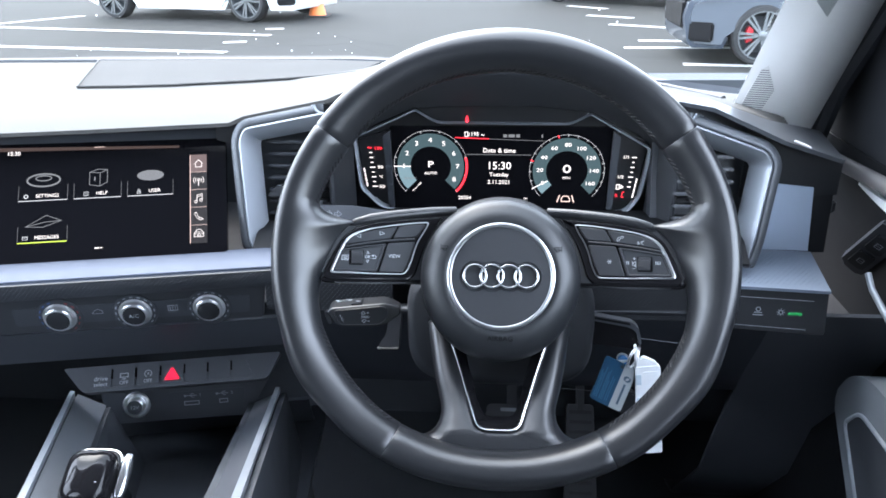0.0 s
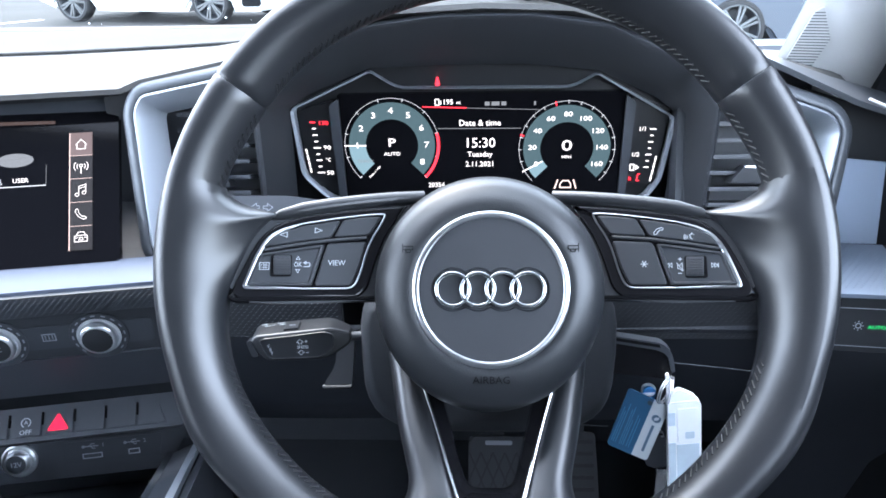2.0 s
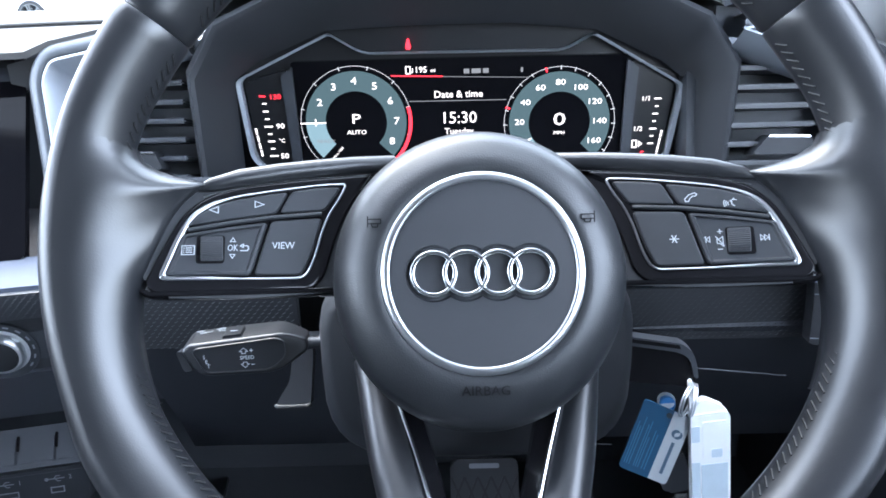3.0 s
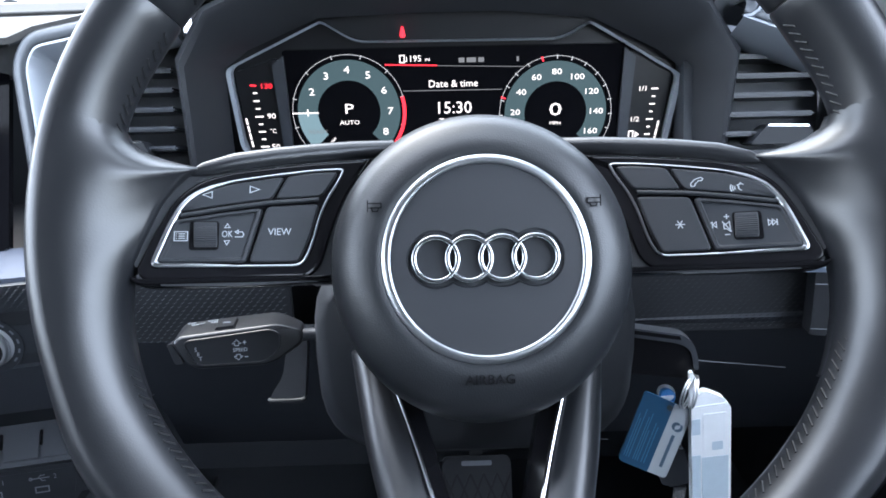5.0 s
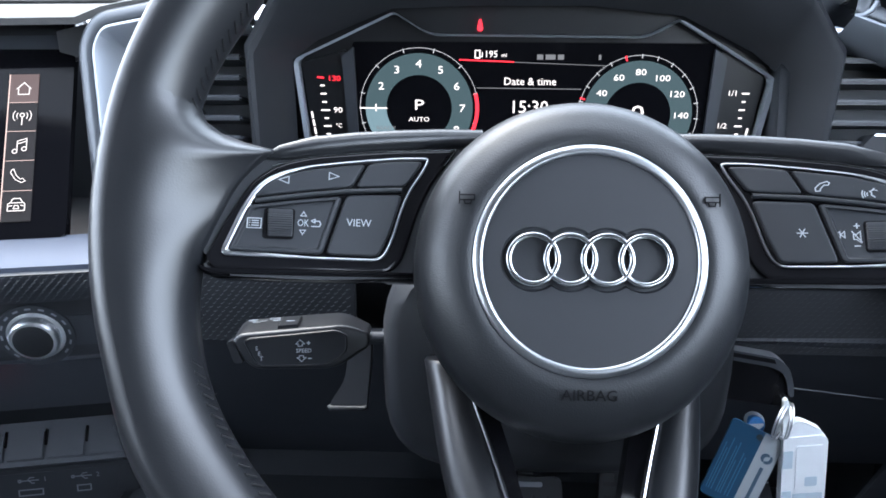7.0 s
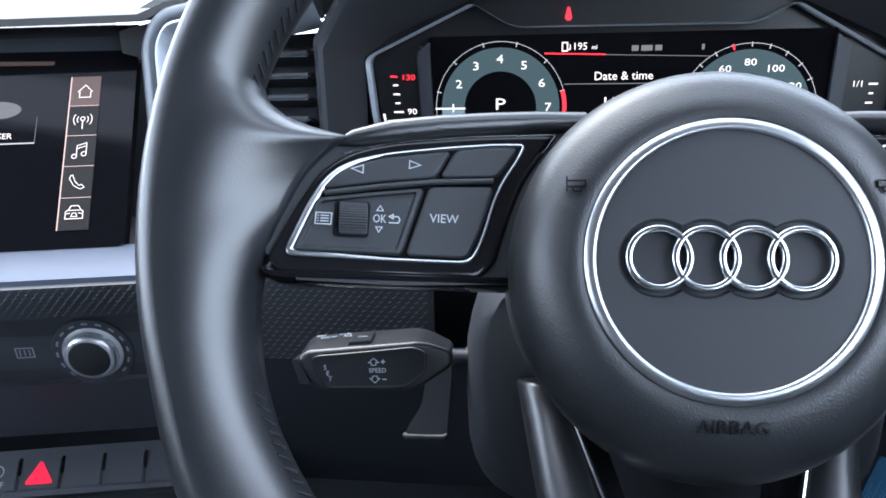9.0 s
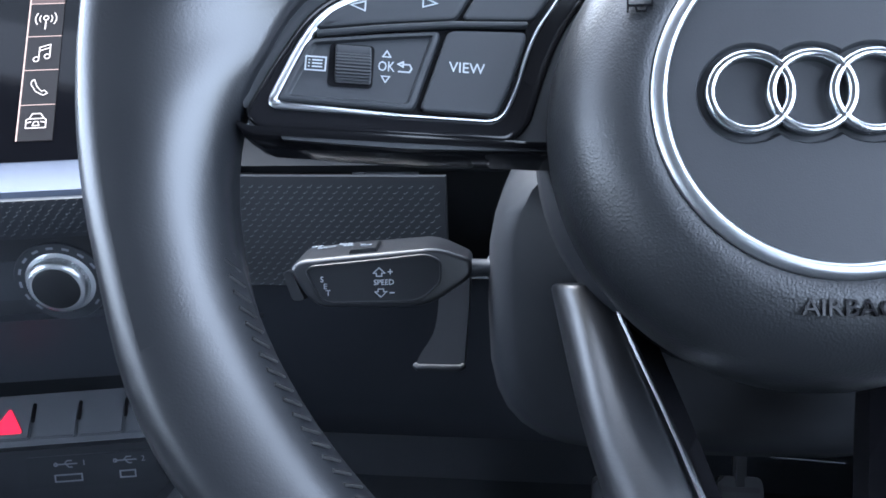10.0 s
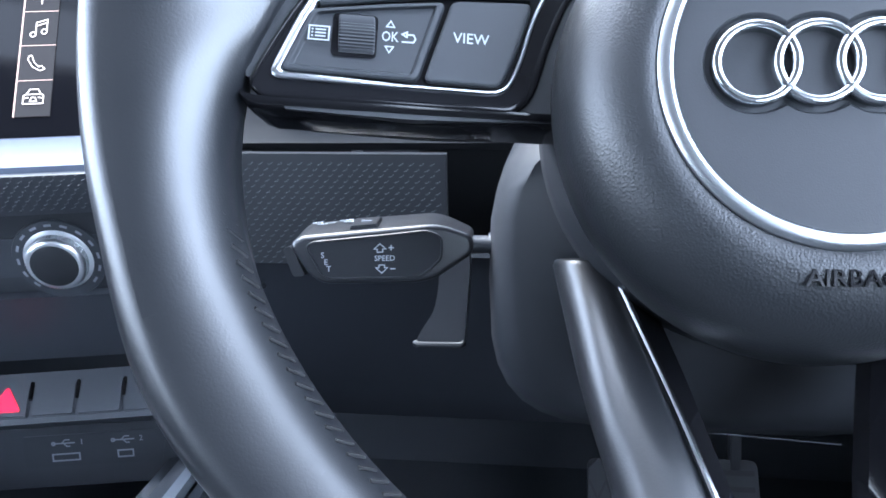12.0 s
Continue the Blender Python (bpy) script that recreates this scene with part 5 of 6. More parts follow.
part("tag_mark", join(stroke([(9.6, -18), (9.6, 5)], 2.0, 0.25), prism(arc(9.4, 11, 3, 60, 250, 12) + arc(10.4, 10.4, 2, 230, 80, 10), 0.2, 0.35), prism(arc(10, 11, 3.2, -110, 50, 10) + arc(9.4, 11.6, 2.2, 40, -90, 8), 0.2, 0.35)), shader("navy_print", (0.05, 0.09, 0.13), 0.5), tag, "plain mark", TAG)
part("tag_hole", lathe([(0.3, 0.3), (1.8, 0.3), (1.9, 0.1)], 16, 1.5, 20.6), BLACK, tag, "", TAG)
bead = thing("key_charm", (0.119, 0.652, 0.734), "small bright blue disc on the key ring", "charm")
part("charm_disc", lathe([(0.3, 2.2), (4.6, 2.2), (5.4, 1.4), (5.6, -1.4), (4.8, -2.2)], 28), shader("bright_blue", (0.05, 0.24, 0.60), 0.3), bead, "", at((0.1255, 0.650, 0.7215), (1, 0.1, 0), (0, 0.3, 1)))
part("charm_top", lathe([(0.3, 2.6), (5.0, 2.6), (5.7, 2.0), (5.7, 1.0)], 28, 0, 2.2), shader("pale_enamel", (0.55, 0.6, 0.66), 0.3), bead, "", at((0.1255, 0.650, 0.7215), (1, 0.1, 0), (0, 0.9, 0.4)))
FOB = at((0.153, 0.634, 0.678), (1, 0, 0.11), (-0.11, 0, 1))
fob = thing("key_fob", (0.153, 0.634, 0.68), "white translucent plastic key tag on the key ring", "key tag")
WHITE_PL = shader("milky_plastic", (0.88, 0.91, 0.93), 0.35, vary=0.06, patch=90)
PALE_PL = shader("pale_plastic", (0.55, 0.65, 0.72), 0.3, vary=0.1, patch=120)
part("fob_body", prism(fillet([(-13, -52), (11, -52), (11, 45), (8.5, 48), (-12.6, 47.5)], [1, 1, 3, 1, 1]), -6, 0, 0.8), WHITE_PL, fob, "", FOB)
part("fob_cap", prism(fillet([(-11.5, 47), (8.6, 47.6), (7, 51), (-1, 56), (-5, 57.6), (-9, 54)], [1, 2, 3, 3, 3, 3]), -5, -0.6, 1.4, 3), WHITE_PL, fob, "chipped white cap", FOB)
part("fob_window", prism(fillet([(-5.6, 14), (8.6, 14), (8.6, 42), (-5.6, 42)], 1), -0.5, 0.4, 0.2), WHITE_PL, fob, "", FOB)
part("fob_inlay", prism([(-12.4, 28), (-7.4, 28), (-7.4, 39), (-12.4, 39)], -0.5, 0.25), PALE_PL, fob, "", FOB)
part("fob_inlay", prism([(-12.4, -30), (-7.4, -30), (-7.4, 13), (-12.4, 13)], -0.5, 0.25), PALE_PL, fob, "", FOB)
part("fob_inlay", prism([(-6.6, -40), (9.4, -40), (9.4, 11), (-6.6, 11)], -0.5, 0.3), PALE_PL, fob, "", FOB)
part("fob_inlay", prism(fillet([(-0.5, 16), (6, 16), (6, 22), (-0.5, 22)], 1), 0.3, 0.55), PALE_PL, fob, "", FOB)
part("fob_strap", prism(fillet([(-12.6, 46), (-6.4, 46), (-9.4, 66), (-11, 71), (-13, 70)], [0.5, 0.5, 2, 1, 1]), -4, -1, 0.5), WHITE_PL, fob, "", FOB)
spare = thing("spare_key", (0.135, 0.655, 0.66), "dark spare key hanging from the ring", "car key")
part("spare_body", prism(fillet([(-10, -16), (10, -20), (12, 10), (0, 22), (-9, 12)], 4), -7, 0, 2), DARK, spare, "", at((0.136, 0.66, 0.664), (0.9, 0, 0.4), (-0.4, 0, 0.9)))
part("spare_blade", box(-1, 7, -66, -16, -4, -2, 0.4), CHROME, spare, "", at((0.142, 0.66, 0.660)))

# ---- centre console and gear selector ----
console = thing("centre_console", (-0.31, 0.6, 0.6), "dark centre console with satin silver side rails", "centre console")
for s, a, b in ((1, (-0.242, 0.715, 0.632), (-0.175, 0.38, 0.735)), (-1, (-0.452, 0.665, 0.652), (-0.372, 0.42, 0.675))):
    a, b = Vector(a), Vector(b)
    d = (b - a).normalized()
    m = at(a, Vector((1, 0, 0)), d)
    L = (b - a).length * 1000
    part("side_rail", prism(fillet([(-2.6, 0), (2.6, 0), (3.6, L), (-3.6, L)], 1.5), -4, 2, 1.2), RAIL, console, "satin silver rail", m)
    part("console_side", thick(sheet([[a + Vector((s * 0.003, 0, -0.004)), b + Vector((s * 0.003, 0, -0.004))], [Vector((a.x + s * 0.02, a.y + 0.03, 0.42)), Vector((b.x + s * 0.02, b.y, 0.42))]]), 0.006), DARK, console)
    drop = Vector((-s * 0.030, 0.004, -0.020))
    # Left face gets the lighter paint: the light on it is in the colour.
    part("inner_face", thick(sheet([[a + Vector((-s * 0.003, 0, -0.004)), b + Vector((-s * 0.003, 0, -0.004))], [a + drop, b + drop]]), 0.004), SATINGREY if s < 0 else DARK, console, "inner face, paler paint on the lit left side")
    part("inner_side", thick(sheet([[a + drop, b + drop], [Vector((a.x - s * 0.042, a.y + 0.03, 0.53)), Vector((b.x - s * 0.042, b.y, 0.56))]]), 0.006), BLACK, console)
part("tray", thick(sheet([[(-0.45, 0.78, 0.53), (-0.22, 0.84, 0.53)], [(-0.40, 0.40, 0.56), (-0.17, 0.38, 0.56)]]), 0.006), BLACK, console)
part("tray_back", thick(run([(0.078, 0.60), (0.11, 0.55), (0.15, 0.52)], -0.17, 0.08), 0.004), BLACK, console)
gear = thing("gear_selector", (-0.343, 0.50, 0.62), "gear selector knob with gloss top and chrome trim", "gear selector")
GEAR = at((-0.347, 0.512, 0.666), (1, 0.0, 0.03), (0, 0.84, 0.54))


def squircle(w, h, z, k=0.5, cy=0.0):
    return [(w * math.copysign(abs(math.cos(t)) ** k, math.cos(t)), cy + h * math.copysign(abs(math.sin(t)) ** k, math.sin(t)), z) for t in (2 * math.pi * j / 40 for j in range(40))]


part("knob_body", loft([squircle(w, h, z) for w, h, z in ((8, 10, -62), (12, 14, -34), (21, 24, -14), (24.6, 28, -2), (24.6, 28, 3), (23.4, 26.8, 5))]), GLOSS, gear, "gloss black knob", GEAR, sharp=60)
part("knob_top", loft([squircle(w, h, z) for w, h, z in ((23, 26.4, 3), (22.6, 26, 7), (21.4, 24.8, 12), (18.6, 22, 16.4), (14, 17, 19.6), (8, 10, 21.4), (0.4, 0.6, 22.1))]), GLOSS, gear, "gloss black domed top", GEAR, sharp=60)
part("knob_trim", tube(squircle(24.4, 27.8, 3.4), 1.1, 8, closed=True), SATIN, gear, "thin chrome trim", GEAR)
part("top_print", join(stroke([(-1, -12), (3, -12)], 0.8, 20.6), stroke([(13, -6), (15, -6)], 0.7, 20)), GREY_INK, gear, "", GEAR)
part("knob_button", loft([squircle(w, h, z, 0.6, 4) for w, h, z in ((5, 20, -4), (5.4, 21, 6), (4.6, 19.5, 9), (3, 17, 10.2))]), CHROME, gear, "chrome release button", GEAR @ Matrix.Translation((25.5, 0, -2)) @ Matrix.Rotation(radians(32), 4, "Y"), sharp=60)
part("stem", tube([(0, 0, -60), (0, 0, -130)], 9, 16), BLACK, gear, "", GEAR)

# ---- pedals ----
BRAKE = at((0.025, 0.90, 0.452), (1, 0, 0), (0, 0.55, 0.83))
pedal = thing("brake_pedal", (0.025, 0.90, 0.45), "black brake pedal with a diamond-ribbed pad and a bright bar", "pedal")
part("pedal_pad", prism(fillet([(-36, -32), (36, -32), (36, 38), (-36, 38)], 8), -12, 0, 3), BLACK, pedal, "", BRAKE)
part("pedal_ribs", join(*[stroke([(x, -28), (x + 16 * d, -12), (x, 4), (x + 16 * d, 20)], 2.2, 0, 1.2) for x in (-28, -14, 0, 14, 28) for d in (-0.45, 0.45)]), KNEE, pedal, "raised diamond ribs", BRAKE)
part("pedal_bar", prism(fillet([(-16, 28), (16, 28), (16, 33), (-16, 33)], 2), 0, 2, 0.8), SILVER, pedal, "small bright bar", BRAKE)
part("pedal_arm", box(-7, 7, 20, 210, -24, -12, 2), BLACK, pedal, "", at((0.025, 0.90, 0.452), (1, 0, 0), (0, 0.35, 0.94)))
GAS = at((0.128, 0.94, 0.40), (1, 0, 0), (0, 0.55, 0.83))
gas = thing("accelerator_pedal", (0.128, 0.94, 0.40), "ribbed black accelerator pedal", "pedal")
part("pedal_plate", prism(fillet([(-24, -80), (24, -80), (20, 62), (-20, 62)], 6), -12, 0, 2), BLACK, gas, "", GAS)
for k in range(9):
    part("pedal_rib", box(-17, 17, -68 + k * 14.5, -63 + k * 14.5, 0, 2, 0.6), KNEE, gas, "", GAS)
part("pedal_arm", box(-6, 6, 40, 220, -22, -12, 2), BLACK, gas, "", at((0.128, 0.94, 0.40), (1, 0, 0), (0, 0.35, 0.94)))


# ---- car shell ----
FLOOR_Z = 0.30
solid("floor", box(-1.12, 0.45, -1.3, 1.25, FLOOR_Z - 0.05, FLOOR_Z), CARPET, "black carpeted car floor", "floor", kind="structure")
solid("wall_front", box(-1.12, 0.45, 1.16, 1.22, FLOOR_Z, 0.90), CARPET, "black bulkhead behind the dashboard", "wall", kind="structure")
solid("ceiling", box(-1.02, 0.36, -1.2, 0.42, 1.40, 1.44, 0.01), HEADLINER, "pale grey car roof lining", "ceiling", kind="structure")
solid("wall_left", join(box(-1.14, -1.09, -1.3, 1.25, FLOOR_Z, 0.93), box(-1.12, -1.05, -0.45, -0.30, 0.93, 1.42), box(-1.12, -1.04, -1.25, 0.45, 1.36, 1.44)), MATTE, "dark passenger side door panel", "wall", kind="structure")
# Plain wall out of view, added to keep light off the driver-facing surfaces.
solid("wall_rear", box(-1.12, 0.45, -0.86, -0.8, FLOOR_Z, 1.43), shader("rear_wall_grey", (0.05, 0.053, 0.058), 0.8, bump=0.2, grain=500), "plain dark wall out of view, added to cut light from behind", "wall", kind="structure")
# The front box, out of view, is added to stop light reaching the footwell.
solid("wall_right", join(box(0.40, 0.45, -0.45, -0.30, 0.875, 1.42), box(0.37, 0.45, -1.3, 0.5, 1.38, 1.44), box(0.452, 0.49, -1.3, 1.25, FLOOR_Z - 0.05, 0.87), box(0.40, 0.451, 0.955, 1.25, FLOOR_Z - 0.05, 0.84)), MATTE, "dark driver side body wall with an unseen light-blocking box", "wall", kind="structure")

door = thing("door_1", (0.42, 0.4, 0.6), "dark driver's door panel with armrest, switches and bright handle", "door", kind="structure")
part("door_panel", thick(sheet([[(0.40, y, 0.885) for y in (-0.5, 0.3, 0.7, 0.95)], [(0.395, y, 0.85) for y in (-0.5, 0.3, 0.7, 0.95)], [(0.42, y, 0.80) for y in (-0.5, 0.3, 0.7, 0.95)], [(0.425, y, 0.62) for y in (-0.5, 0.3, 0.7, 0.95)], [(0.40, y, 0.55) for y in (-0.5, 0.3, 0.7, 0.95)], [(0.41, y, FLOOR_Z) for y in (-0.5, 0.3, 0.7, 0.95)]]), 0.02), DOORBLACK, door, "black door lining", sharp=50)
SILLTRIM = shader("sill_satin", (0.115, 0.11, 0.11), 0.42, metal=0.2, vary=0.08)
part("sill_trim", tube([(0.372, -0.02, 0.885), (0.370, 0.3, 0.886), (0.369, 0.72, 0.8785), (0.37, 0.83, 0.871), (0.371, 0.94, 0.86)], 0.008, 12), SILLTRIM, door, "brownish satin sill trim")
part("door_handle", loft([[(0.364 + 0.012 * f * f, 0.60 + 0.188 * f, 0.8625 - 0.003 * f + dz * (0.001 + 0.0062 * (1 - f) ** 0.8)) for dz in (-1, 1)] + [(0.378, 0.60 + 0.188 * f, 0.8625 + dz * 0.002) for dz in (1, -1)] for f in (i / 12 for i in range(13))]), BRIGHT, door, "door release handle painted near white for its window reflection")
part("door_tab", box(0.366, 0.372, 0.819, 0.831, 0.815, 0.829, 0.002), GREYFRAME, door, "small grey tab on the door")
SIDE = at((0.36, 0, 0), (0, -1, 0), (0, 0, 1))
part("armrest", prism(fillet([(-716, 648), (-690, 690), (-652, 707), (-150, 707), (-150, 380), (-520, 440)], [14, 20, 20, 4, 4, 20], 6), -75, 0, 12, 4), DOORGREY, door, "dark armrest with a pull handle", SIDE)
pocket = fillet([(-678, 640), (-655, 668), (-250, 668), (-250, 420), (-500, 450)], [8, 14, 4, 4, 12], 5)
part("pull_pocket", prism(pocket, -2, 0.6), BLACK, door, "sunken pull pocket", SIDE)
part("pocket_trim", tube([(x, y, 1) for x, y in pocket], 2.2, 8, closed=True), SILVER, door, "thin silver pocket trim", SIDE)
part("grip_trim", tube([(0.368, 0.714, 0.790), (0.368, 0.70, 0.779), (0.371, 0.66, 0.762)], 0.0032, 8), SILVER, door, "bright trim below the switches")
sb = part("switch_block", prism(fillet([(-52, -14), (60, -14), (60, 14), (-46, 14)], 6), -10, 0, 3), BLACK, door, "window switch block", at((0.384, 0.752, 0.797), (0.0, -0.72, 0.69), (-0.75, 0.3, 0.45)))
for k in (-18, 22):
    part("window_switch", prism(fillet([(k - 16, -9), (k + 16, -9), (k + 16, 9), (k - 16, 9)], 3), -1, 3, 1.5), KEYTOP, sb, "", at((0.384, 0.752, 0.797), (0.0, -0.72, 0.69), (-0.75, 0.3, 0.45)))
    part("switch_mark", join(stroke([(k - 4, -3), (k + 4, -3), (k + 4, 3), (k - 4, 3)], 0.8, 3.05, closed=True), stroke([(k, -3), (k, 3)], 0.6, 3.05)), GREY_INK, sb, "", at((0.384, 0.752, 0.797), (0.0, -0.72, 0.69), (-0.75, 0.3, 0.45)))
part("mirror_corner", thick(sheet([[(0.395, 1.02, 0.85), (0.395, 0.70, 0.87), (0.395, 0.50, 0.88)], [(0.39, 0.86, 1.0), (0.39, 0.70, 1.0), (0.40, 0.5, 1.0)], [(0.385, 0.74, 1.12), (0.385, 0.62, 1.14), (0.40, 0.5, 1.15)]]), 0.01), MATTE, door, "black mirror corner trim")
part("door_seal", tube([(0.352, 0.86, 0.88), (0.362, 0.845, 0.95), (0.385, 0.80, 1.05), (0.385, 0.66, 1.2), (0.385, 0.50, 1.36)], 0.011, 8), BLACK, door, "black rubber door seal")

pil = thing("wall_pillar", (0.3, 0.75, 1.0), "light grey windscreen pillar trim with a speaker grille", "pillar", kind="structure")
def pillar_at(z):
    f = (z - 0.907) / 0.135
    a, b = Vector((0.246, 0.842, 0.907)).lerp(Vector((0.270, 0.777, 1.042)), f), Vector((0.345, 0.85, 0.907)).lerp(Vector((0.372, 0.80, 1.042)), f)
    if z > 1.042:
        g = z - 1.042
        a, b = Vector((0.270 - 0.05 * g, 0.777 - 0.9 * g, z)), Vector((0.372 - 0.05 * g, 0.80 - 0.9 * g, z))
    mid = a.lerp(b, 0.5) + Vector((0.0, -0.022, 0))
    return [a, a.lerp(mid, 0.5) + Vector((0, -0.004, 0)), mid, mid.lerp(b, 0.5) + Vector((0.002, -0.004, 0)), b, b + Vector((0.03, 0.06, 0)), a + Vector((0.03, 0.05, 0))]


part("pillar_trim", loft([pillar_at(z) for z in (0.88, 0.907, 0.935, 0.97, 1.0, 1.042, 1.12, 1.2, 1.3, 1.42)]), PILLAR, pil, "light grey pillar trim", sharp=50)
pa, pm, pt = Vector(pillar_at(0.93)[0]), Vector(pillar_at(0.93)[2]), Vector(pillar_at(0.99)[0])
GR = at(pa.lerp(pm, 0.12) + Vector((0, -0.0045, 0)), pm - pa, pt - pa)
part("speaker_grille", prism(fillet([(-1, -6), (19, -12), (24, 26), (7, 54), (2, 50)], 2), -1, 0.3, 0.25), shader("grille_grey", (0.56, 0.57, 0.57), 0.7), pil, "pale perforated speaker grille", GR)
holes = []
for r in range(21):
    y = -5 + r * 2.7
    x0, x1 = 1.0 + max(0, y) * 0.05, (20.5 + 0.09 * y if y < 25 else 23 - (y - 25) * 0.6)
    if x1 - x0 > 3 and y < 50:
        holes.append(box(x0 - 1.2, x1 + 1.2, y - 0.5, y + 0.4, 0.2, 0.4))
part("grille_slots", join(*holes), SATINGREY, pil, "dark grille slots", GR, kind="stuff")
for side, x in (("left", -1.06),):
    solid("wall_pillar_far", box(-1.10, -1.03, 0.44, 0.50, 0.93, 1.42), PILLAR, "light grey far windscreen pillar trim", "pillar", kind="structure")

# windscreen and its drops
ws = [[(-1.0, 1.09, 0.938), (-0.6, 1.155, 0.938), (-0.22, 1.155, 0.938), (0.1, 1.03, 0.938), (0.31, 0.868, 0.938)], [(-0.96, 0.46, 1.40), (-0.6, 0.50, 1.405), (-0.3, 0.50, 1.405), (0.05, 0.46, 1.40), (0.31, 0.38, 1.40)]]
def ws_point(u, v):
    k = min(3, int(u * 4))
    f = u * 4 - k
    a, b = (Vector(r[k]).lerp(Vector(r[k + 1]), f) for r in ws)
    return a.lerp(b, v)
pane = solid("window_1", sheet([[ws_point(i / 24, v / 6) for i in range(25)] for v in range(7)]), clear("windscreen_glass", (0.54, 0.56, 0.555)), "clear windscreen glass speckled with small drops", "windscreen", kind="structure", sharp=80)
pane.visible_shadow = False
rng = random.Random(4)
DROP = shader("water_drop", (0.85, 0.87, 0.88), 0.12, spec=0.8)
drops = []
for k in range(75):
    u, v = rng.random(), rng.random() ** 1.6 * 0.75
    c = ws_point(u, v)
    r = rng.choice((0.0005, 0.0007, 0.0008, 0.001, 0.0014))
    b = bmesh.new()
    bmesh.ops.create_icosphere(b, subdivisions=1, radius=r)
    b.transform(Matrix.Translation(c + Vector((0, 0.001, 0.002))))
    drops.append(b)
solid("water_drops", join(*drops), DROP, "small bright water drops on the windscreen", "drops", kind="stuff")

# ---- outside ----
def asphalt():
    m = shader("asphalt", (0.0265, 0.0265, 0.0252), 0.9, spec=0.12, bump=0.6, grain=60, vary=0.25, patch=0.7)
    return m
ASPHALT = asphalt()
GROUND_Z = -0.12


def far(x, y):
    return (x * 1.108, y * 1.108 + 0.002)


PAINT = shader("road_paint", (0.36, 0.36, 0.35), 0.7, vary=0.25, patch=6)
solid("ground", box(-1500, 1500, -1500, 1500, GROUND_Z - 0.3, GROUND_Z), ASPHALT, "grey asphalt car park ground", "ground", kind="structure")
def line(a, b, w):
    a, b = Vector(a), Vector(b)
    d = (b - a).normalized()
    n = Vector((-d.y, d.x)) * w / 2
    solid("parking_line", prism([tuple(p) for p in (a - n, b - n, b + n, a + n)], GROUND_Z, GROUND_Z + 0.005), PAINT, "worn white painted parking bay line on asphalt", "road marking", kind="structure", group="parking bay lines")
for a, b in (((-8.6, 11.0), (-7.235, 13.07)), ((-12.0, 12.52), (-3.13, 10.21)), ((-10.5, 10.04), (-3.19, 8.66)), ((-3.52, 9.52), (-3.24, 9.57)), ((-3.4, 10.92), (-3.15, 10.98)), ((1.47, 11.27), (2.17, 10.82)), ((1.59, 9.51), (3.3, 9.30)),
             ((1.34, 8.9), (3.6, 8.86)), ((1.75, 7.74), (4.2, 7.34)), ((1.28, 12.54), (1.91, 12.08)), ((1.1, 14.2), (1.7, 13.6))):
    line(a, b, 0.12)

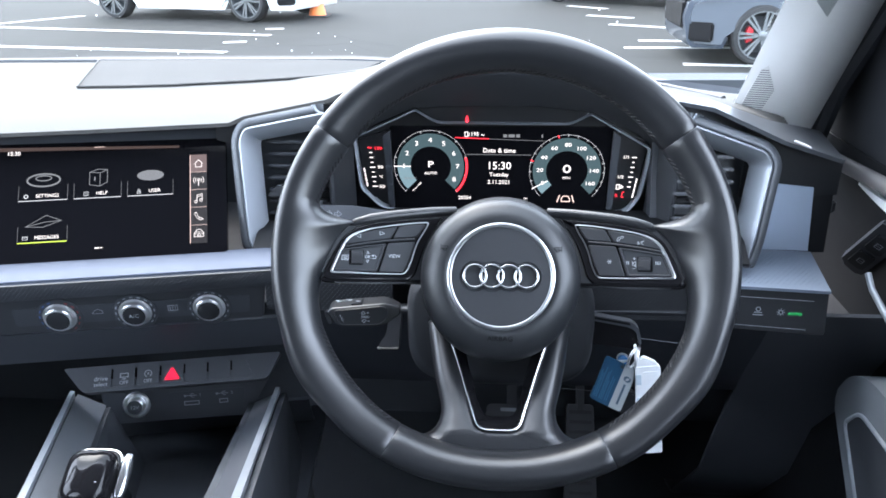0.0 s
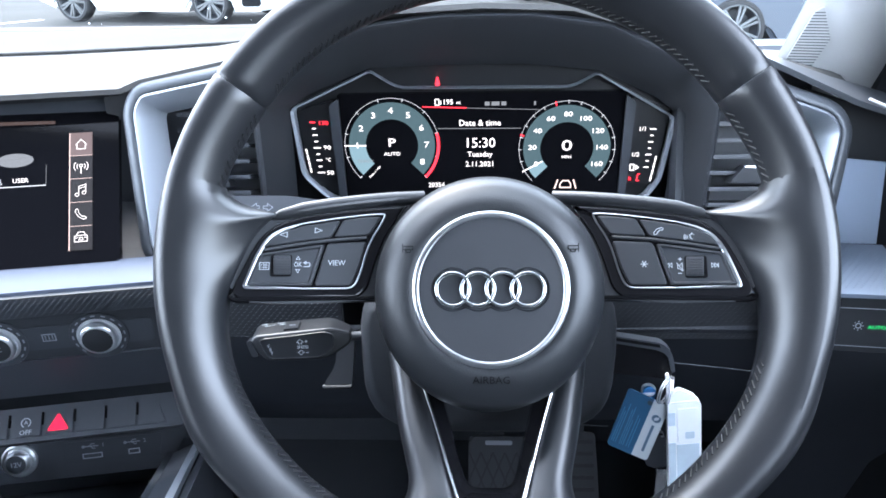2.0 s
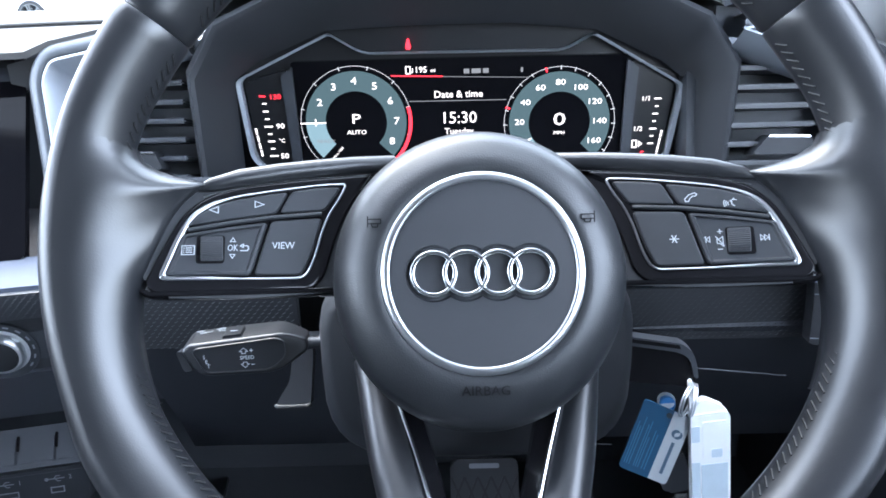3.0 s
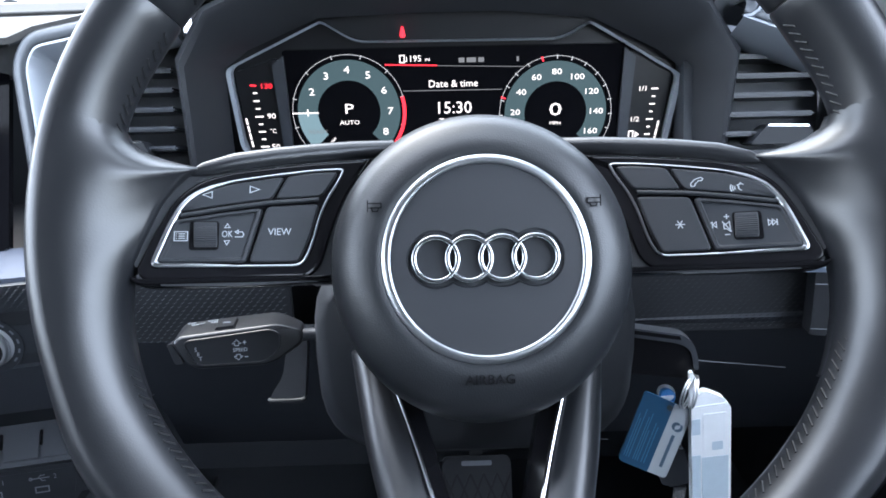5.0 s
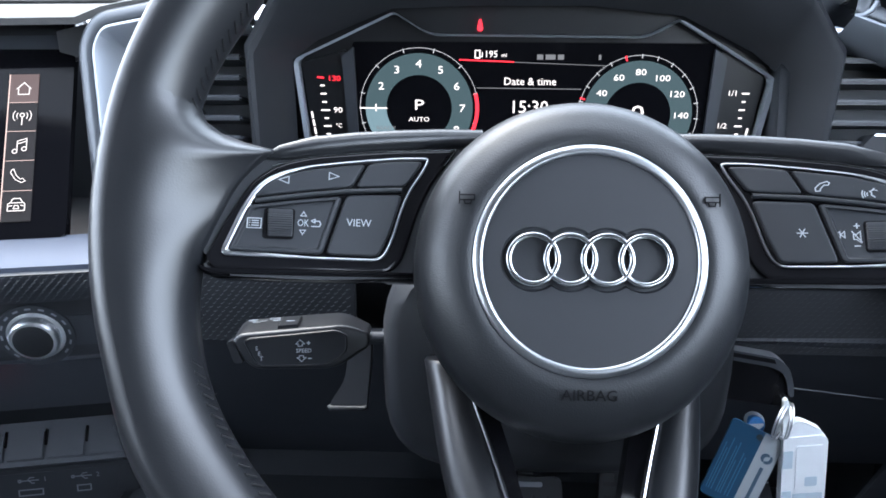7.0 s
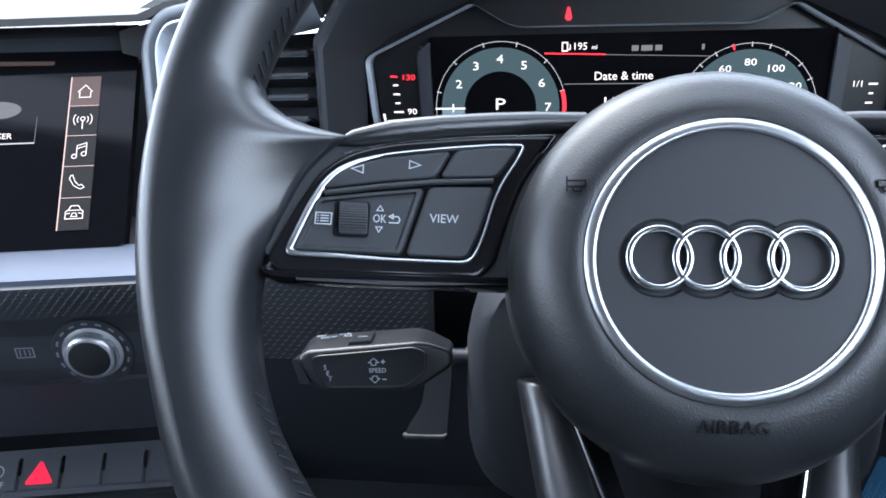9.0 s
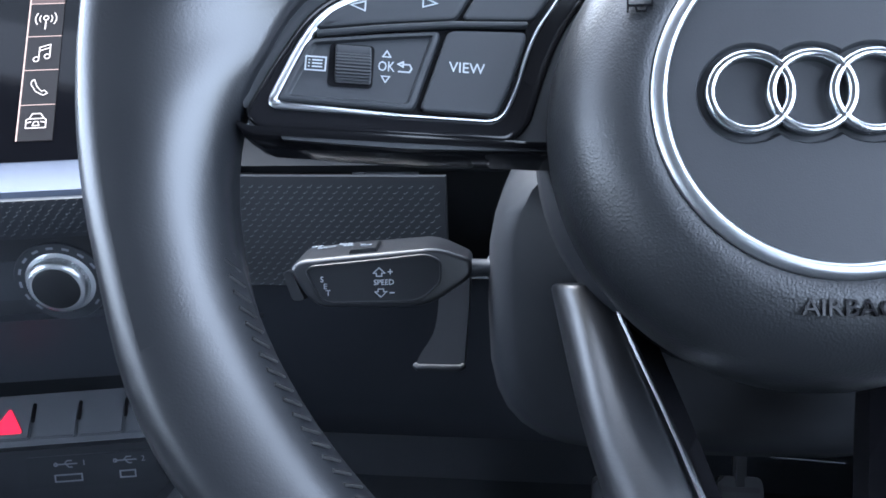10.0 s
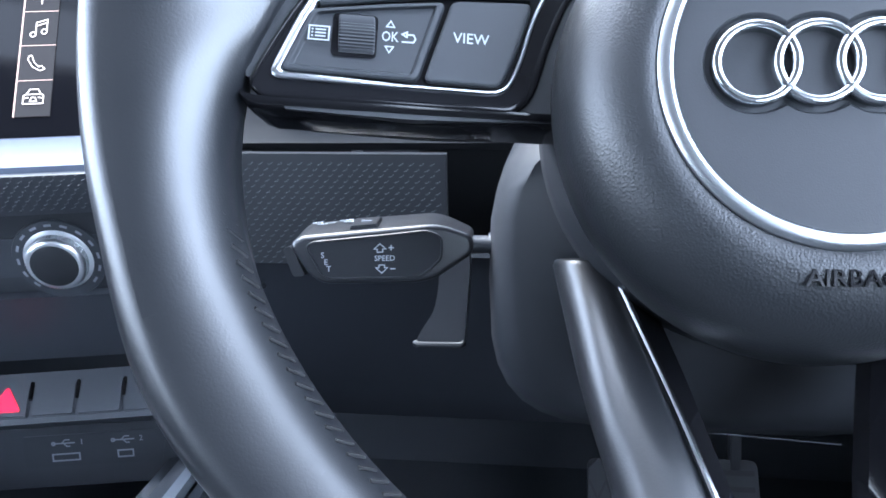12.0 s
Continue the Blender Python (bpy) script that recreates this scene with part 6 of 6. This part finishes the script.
TYRE = shader("tyre_rubber", (0.02, 0.02, 0.021), 0.8)
RIMM = shader("alloy", (0.19, 0.2, 0.21), 0.35, metal=0.8)
RIMG = shader("grey_alloy", (0.16, 0.165, 0.17), 0.35, metal=0.7)
INTAKE = shader("intake_black", (0.008, 0.008, 0.009), 0.7, spec=0.1)
WINDOW = shader("tinted_window", (0.02, 0.022, 0.025), 0.08)
def vehicle(name, label, paint, place, yaw, rimmat, scale=1.0, caliper=False):
    """A parked hatchback: body shell with arches, glasshouse, four wheels, lights."""
    car = thing(name, place, label, "car", "parked cars")
    M = Matrix.Translation(place) @ Matrix.Rotation(yaw, 4, "Z") @ Matrix.Scale(scale, 4)
    # side outline with wheel arches, x forward
    wb, r = 1.30, 0.35
    side = [(2.0, 0.17), (2.06, 0.24), (2.1, 0.50), (2.07, 0.66), (1.93, 0.77), (1.5, 0.88), (1.0, 0.95), (0.35, 1.38), (-0.9, 1.44), (-1.75, 1.15), (-2.0, 0.95), (-2.05, 0.6), (-2.0, 0.32)]
    low = []
    for wx in (-wb, wb):
        low += [(wx + r * math.cos(radians(180 - i * 18)), 0.30 + max(0.0, r * math.sin(radians(180 - i * 18)))) for i in range(11)]
    o = side + [(-wb - r - 0.05, 0.2)] + low[:11] + [(-wb + r + 0.1, 0.17), (wb - r - 0.1, 0.17)] + low[11:] + [(wb + r + 0.05, 0.18)]
    bm = prism(o, -0.88, 0.88, 0.0)
    for v in bm.verts:
        if v.co.y > 0.92:
            v.co.z *= 1 - 0.32 * (v.co.y - 0.92)
    bm.transform(Matrix(((1, 0, 0, 0), (0, 0, 1, 0), (0, 1, 0, 0), (0, 0, 0, 1))))
    bmesh.ops.bevel(bm, geom=[e for e in bm.edges if abs(e.verts[0].co.y - e.verts[1].co.y) < 0.3 and max(abs(v.co.y) for v in e.verts) > 0.6], offset=0.05, segments=2, affect="EDGES", clamp_overlap=True)
    for v in bm.verts:
        v.co.y *= 1 - 0.85 * max(0.0, v.co.x - 1.75)
    part("body", bm, paint, car, "", M, sharp=40)
    for s in (-1, 1):
        w = [(0.85, 0.97), (0.3, 1.32), (-0.85, 1.36), (-1.5, 1.12), (-1.55, 0.98)]
        bm = prism(w, s * 0.80, s * 0.895)
        bm.transform(Matrix(((1, 0, 0, 0), (0, 0, 1, 0), (0, 1, 0, 0), (0, 0, 0, 1))))
        part("side_window", bm, WINDOW, car, "", M)
        part("headlight", box(1.74, 2.07, s * 0.46 - 0.16, s * 0.46 + 0.16, 0.62, 0.74, 0.04), WINDOW, car, "", M)
        for wx in (-wb, wb):
            hub = M @ Matrix.Translation((wx, s * 0.80, 0.325)) @ Matrix.Rotation(radians(-90 * s), 4, "X")
            tyre = part("wheel", lathe([(0.25, -0.1), (0.3, -0.11), (0.322, -0.08), (0.325, 0.06), (0.308, 0.10), (0.27, 0.105), (0.26, 0.06)], 40, cap=False), TYRE, car, "black tyre", hub)
            part("rim_barrel", lathe([(0.27, 0.1), (0.26, 0.085), (0.25, 0.03), (0.2, -0.06), (0.001, -0.06)], 40, cap=False), BLACK, tyre, "", hub)
            spokes = []
            for k in range(7):
                b = prism([(0.03, -0.02), (0.256, -0.042), (0.256, -0.014), (0.07, -0.003), (0.256, 0.014), (0.256, 0.042), (0.03, 0.02)], 0.05, 0.085)
                b.transform(Matrix.Rotation(2 * math.pi * k / 7, 4, "Z"))
                spokes.append(b)
            spokes.append(lathe([(0.266, 0.08), (0.264, 0.1), (0.252, 0.1), (0.246, 0.06)], 40, cap=False))
            spokes.append(lathe([(0.05, 0.04), (0.05, 0.09), (0.01, 0.095)], 20))
            part("alloy_rim", join(*spokes), rimmat, tyre, "spoked alloy rim", hub)
            if caliper:
                part("caliper", prism(arc(0, 0, 0.17, -35, 30, 8) + arc(0, 0, 0.1, 30, -35, 8), -0.02, 0.045, 0.01), shader("red_caliper", (0.6, 0.02, 0.03), 0.4), tyre, "red brake caliper", hub)
    part("grille", box(2.0, 2.115, -0.5, 0.5, 0.36, 0.68, 0.03), INTAKE, car, "", M)
    for s in (-1, 1):
        part("bumper_intake", box(-0.15, 0.13, -0.03, 0.03, 0.25, 0.46, 0.02), INTAKE, car, "", M @ Matrix.Translation((1.945, s * 0.75, 0)) @ Matrix.Rotation(radians(-34 * s), 4, "Z"))
    return car
def carpaint(name, c, metal=0.0):
    return shader(name, c, 0.35, metal=metal, spec=0.3, coat=0.2, vary=0.03, patch=2)
d = Vector((-3.47 + 5.91, 10.66 - 11.42))
yaw = math.atan2(d.y, d.x)
nrm = Vector((-math.sin(yaw), math.cos(yaw))) * 0.8
vehicle("parked_car", "white parked hatchback with grey alloy wheels on the asphalt", carpaint("white_paint", (0.8, 0.8, 0.8)), (*far(-4.69 + nrm.x, 11.04 + nrm.y), GROUND_Z), yaw, RIMG)
vehicle("parked_car", "pale grey parked car with red brake calipers", carpaint("grey_paint", (0.045, 0.055, 0.073)), (3.56, 8.42, GROUND_Z), radians(180), RIMM, 0.86, True)
vehicle("parked_car", "dark parked car at the far side of the car park", carpaint("dark_paint", (0.02, 0.021, 0.024)), (2.5, 15.0, GROUND_Z), radians(-38), RIMM)
CONE = (*far(-2.75, 11.4), GROUND_Z)
cone = thing("traffic_cone", CONE, "orange traffic cone on the asphalt", "traffic cone")
part("cone_body", lathe([(0.14, 0.03), (0.03, 0.5), (0.025, 0.5)], 24), shader("orange_plastic", (0.8, 0.2, 0.05), 0.5), cone, "", Matrix.Translation(CONE))
part("cone_base", box(-0.19, 0.19, -0.19, 0.19, 0, 0.03, 0.01), TYRE, cone, "", Matrix.Translation(CONE))
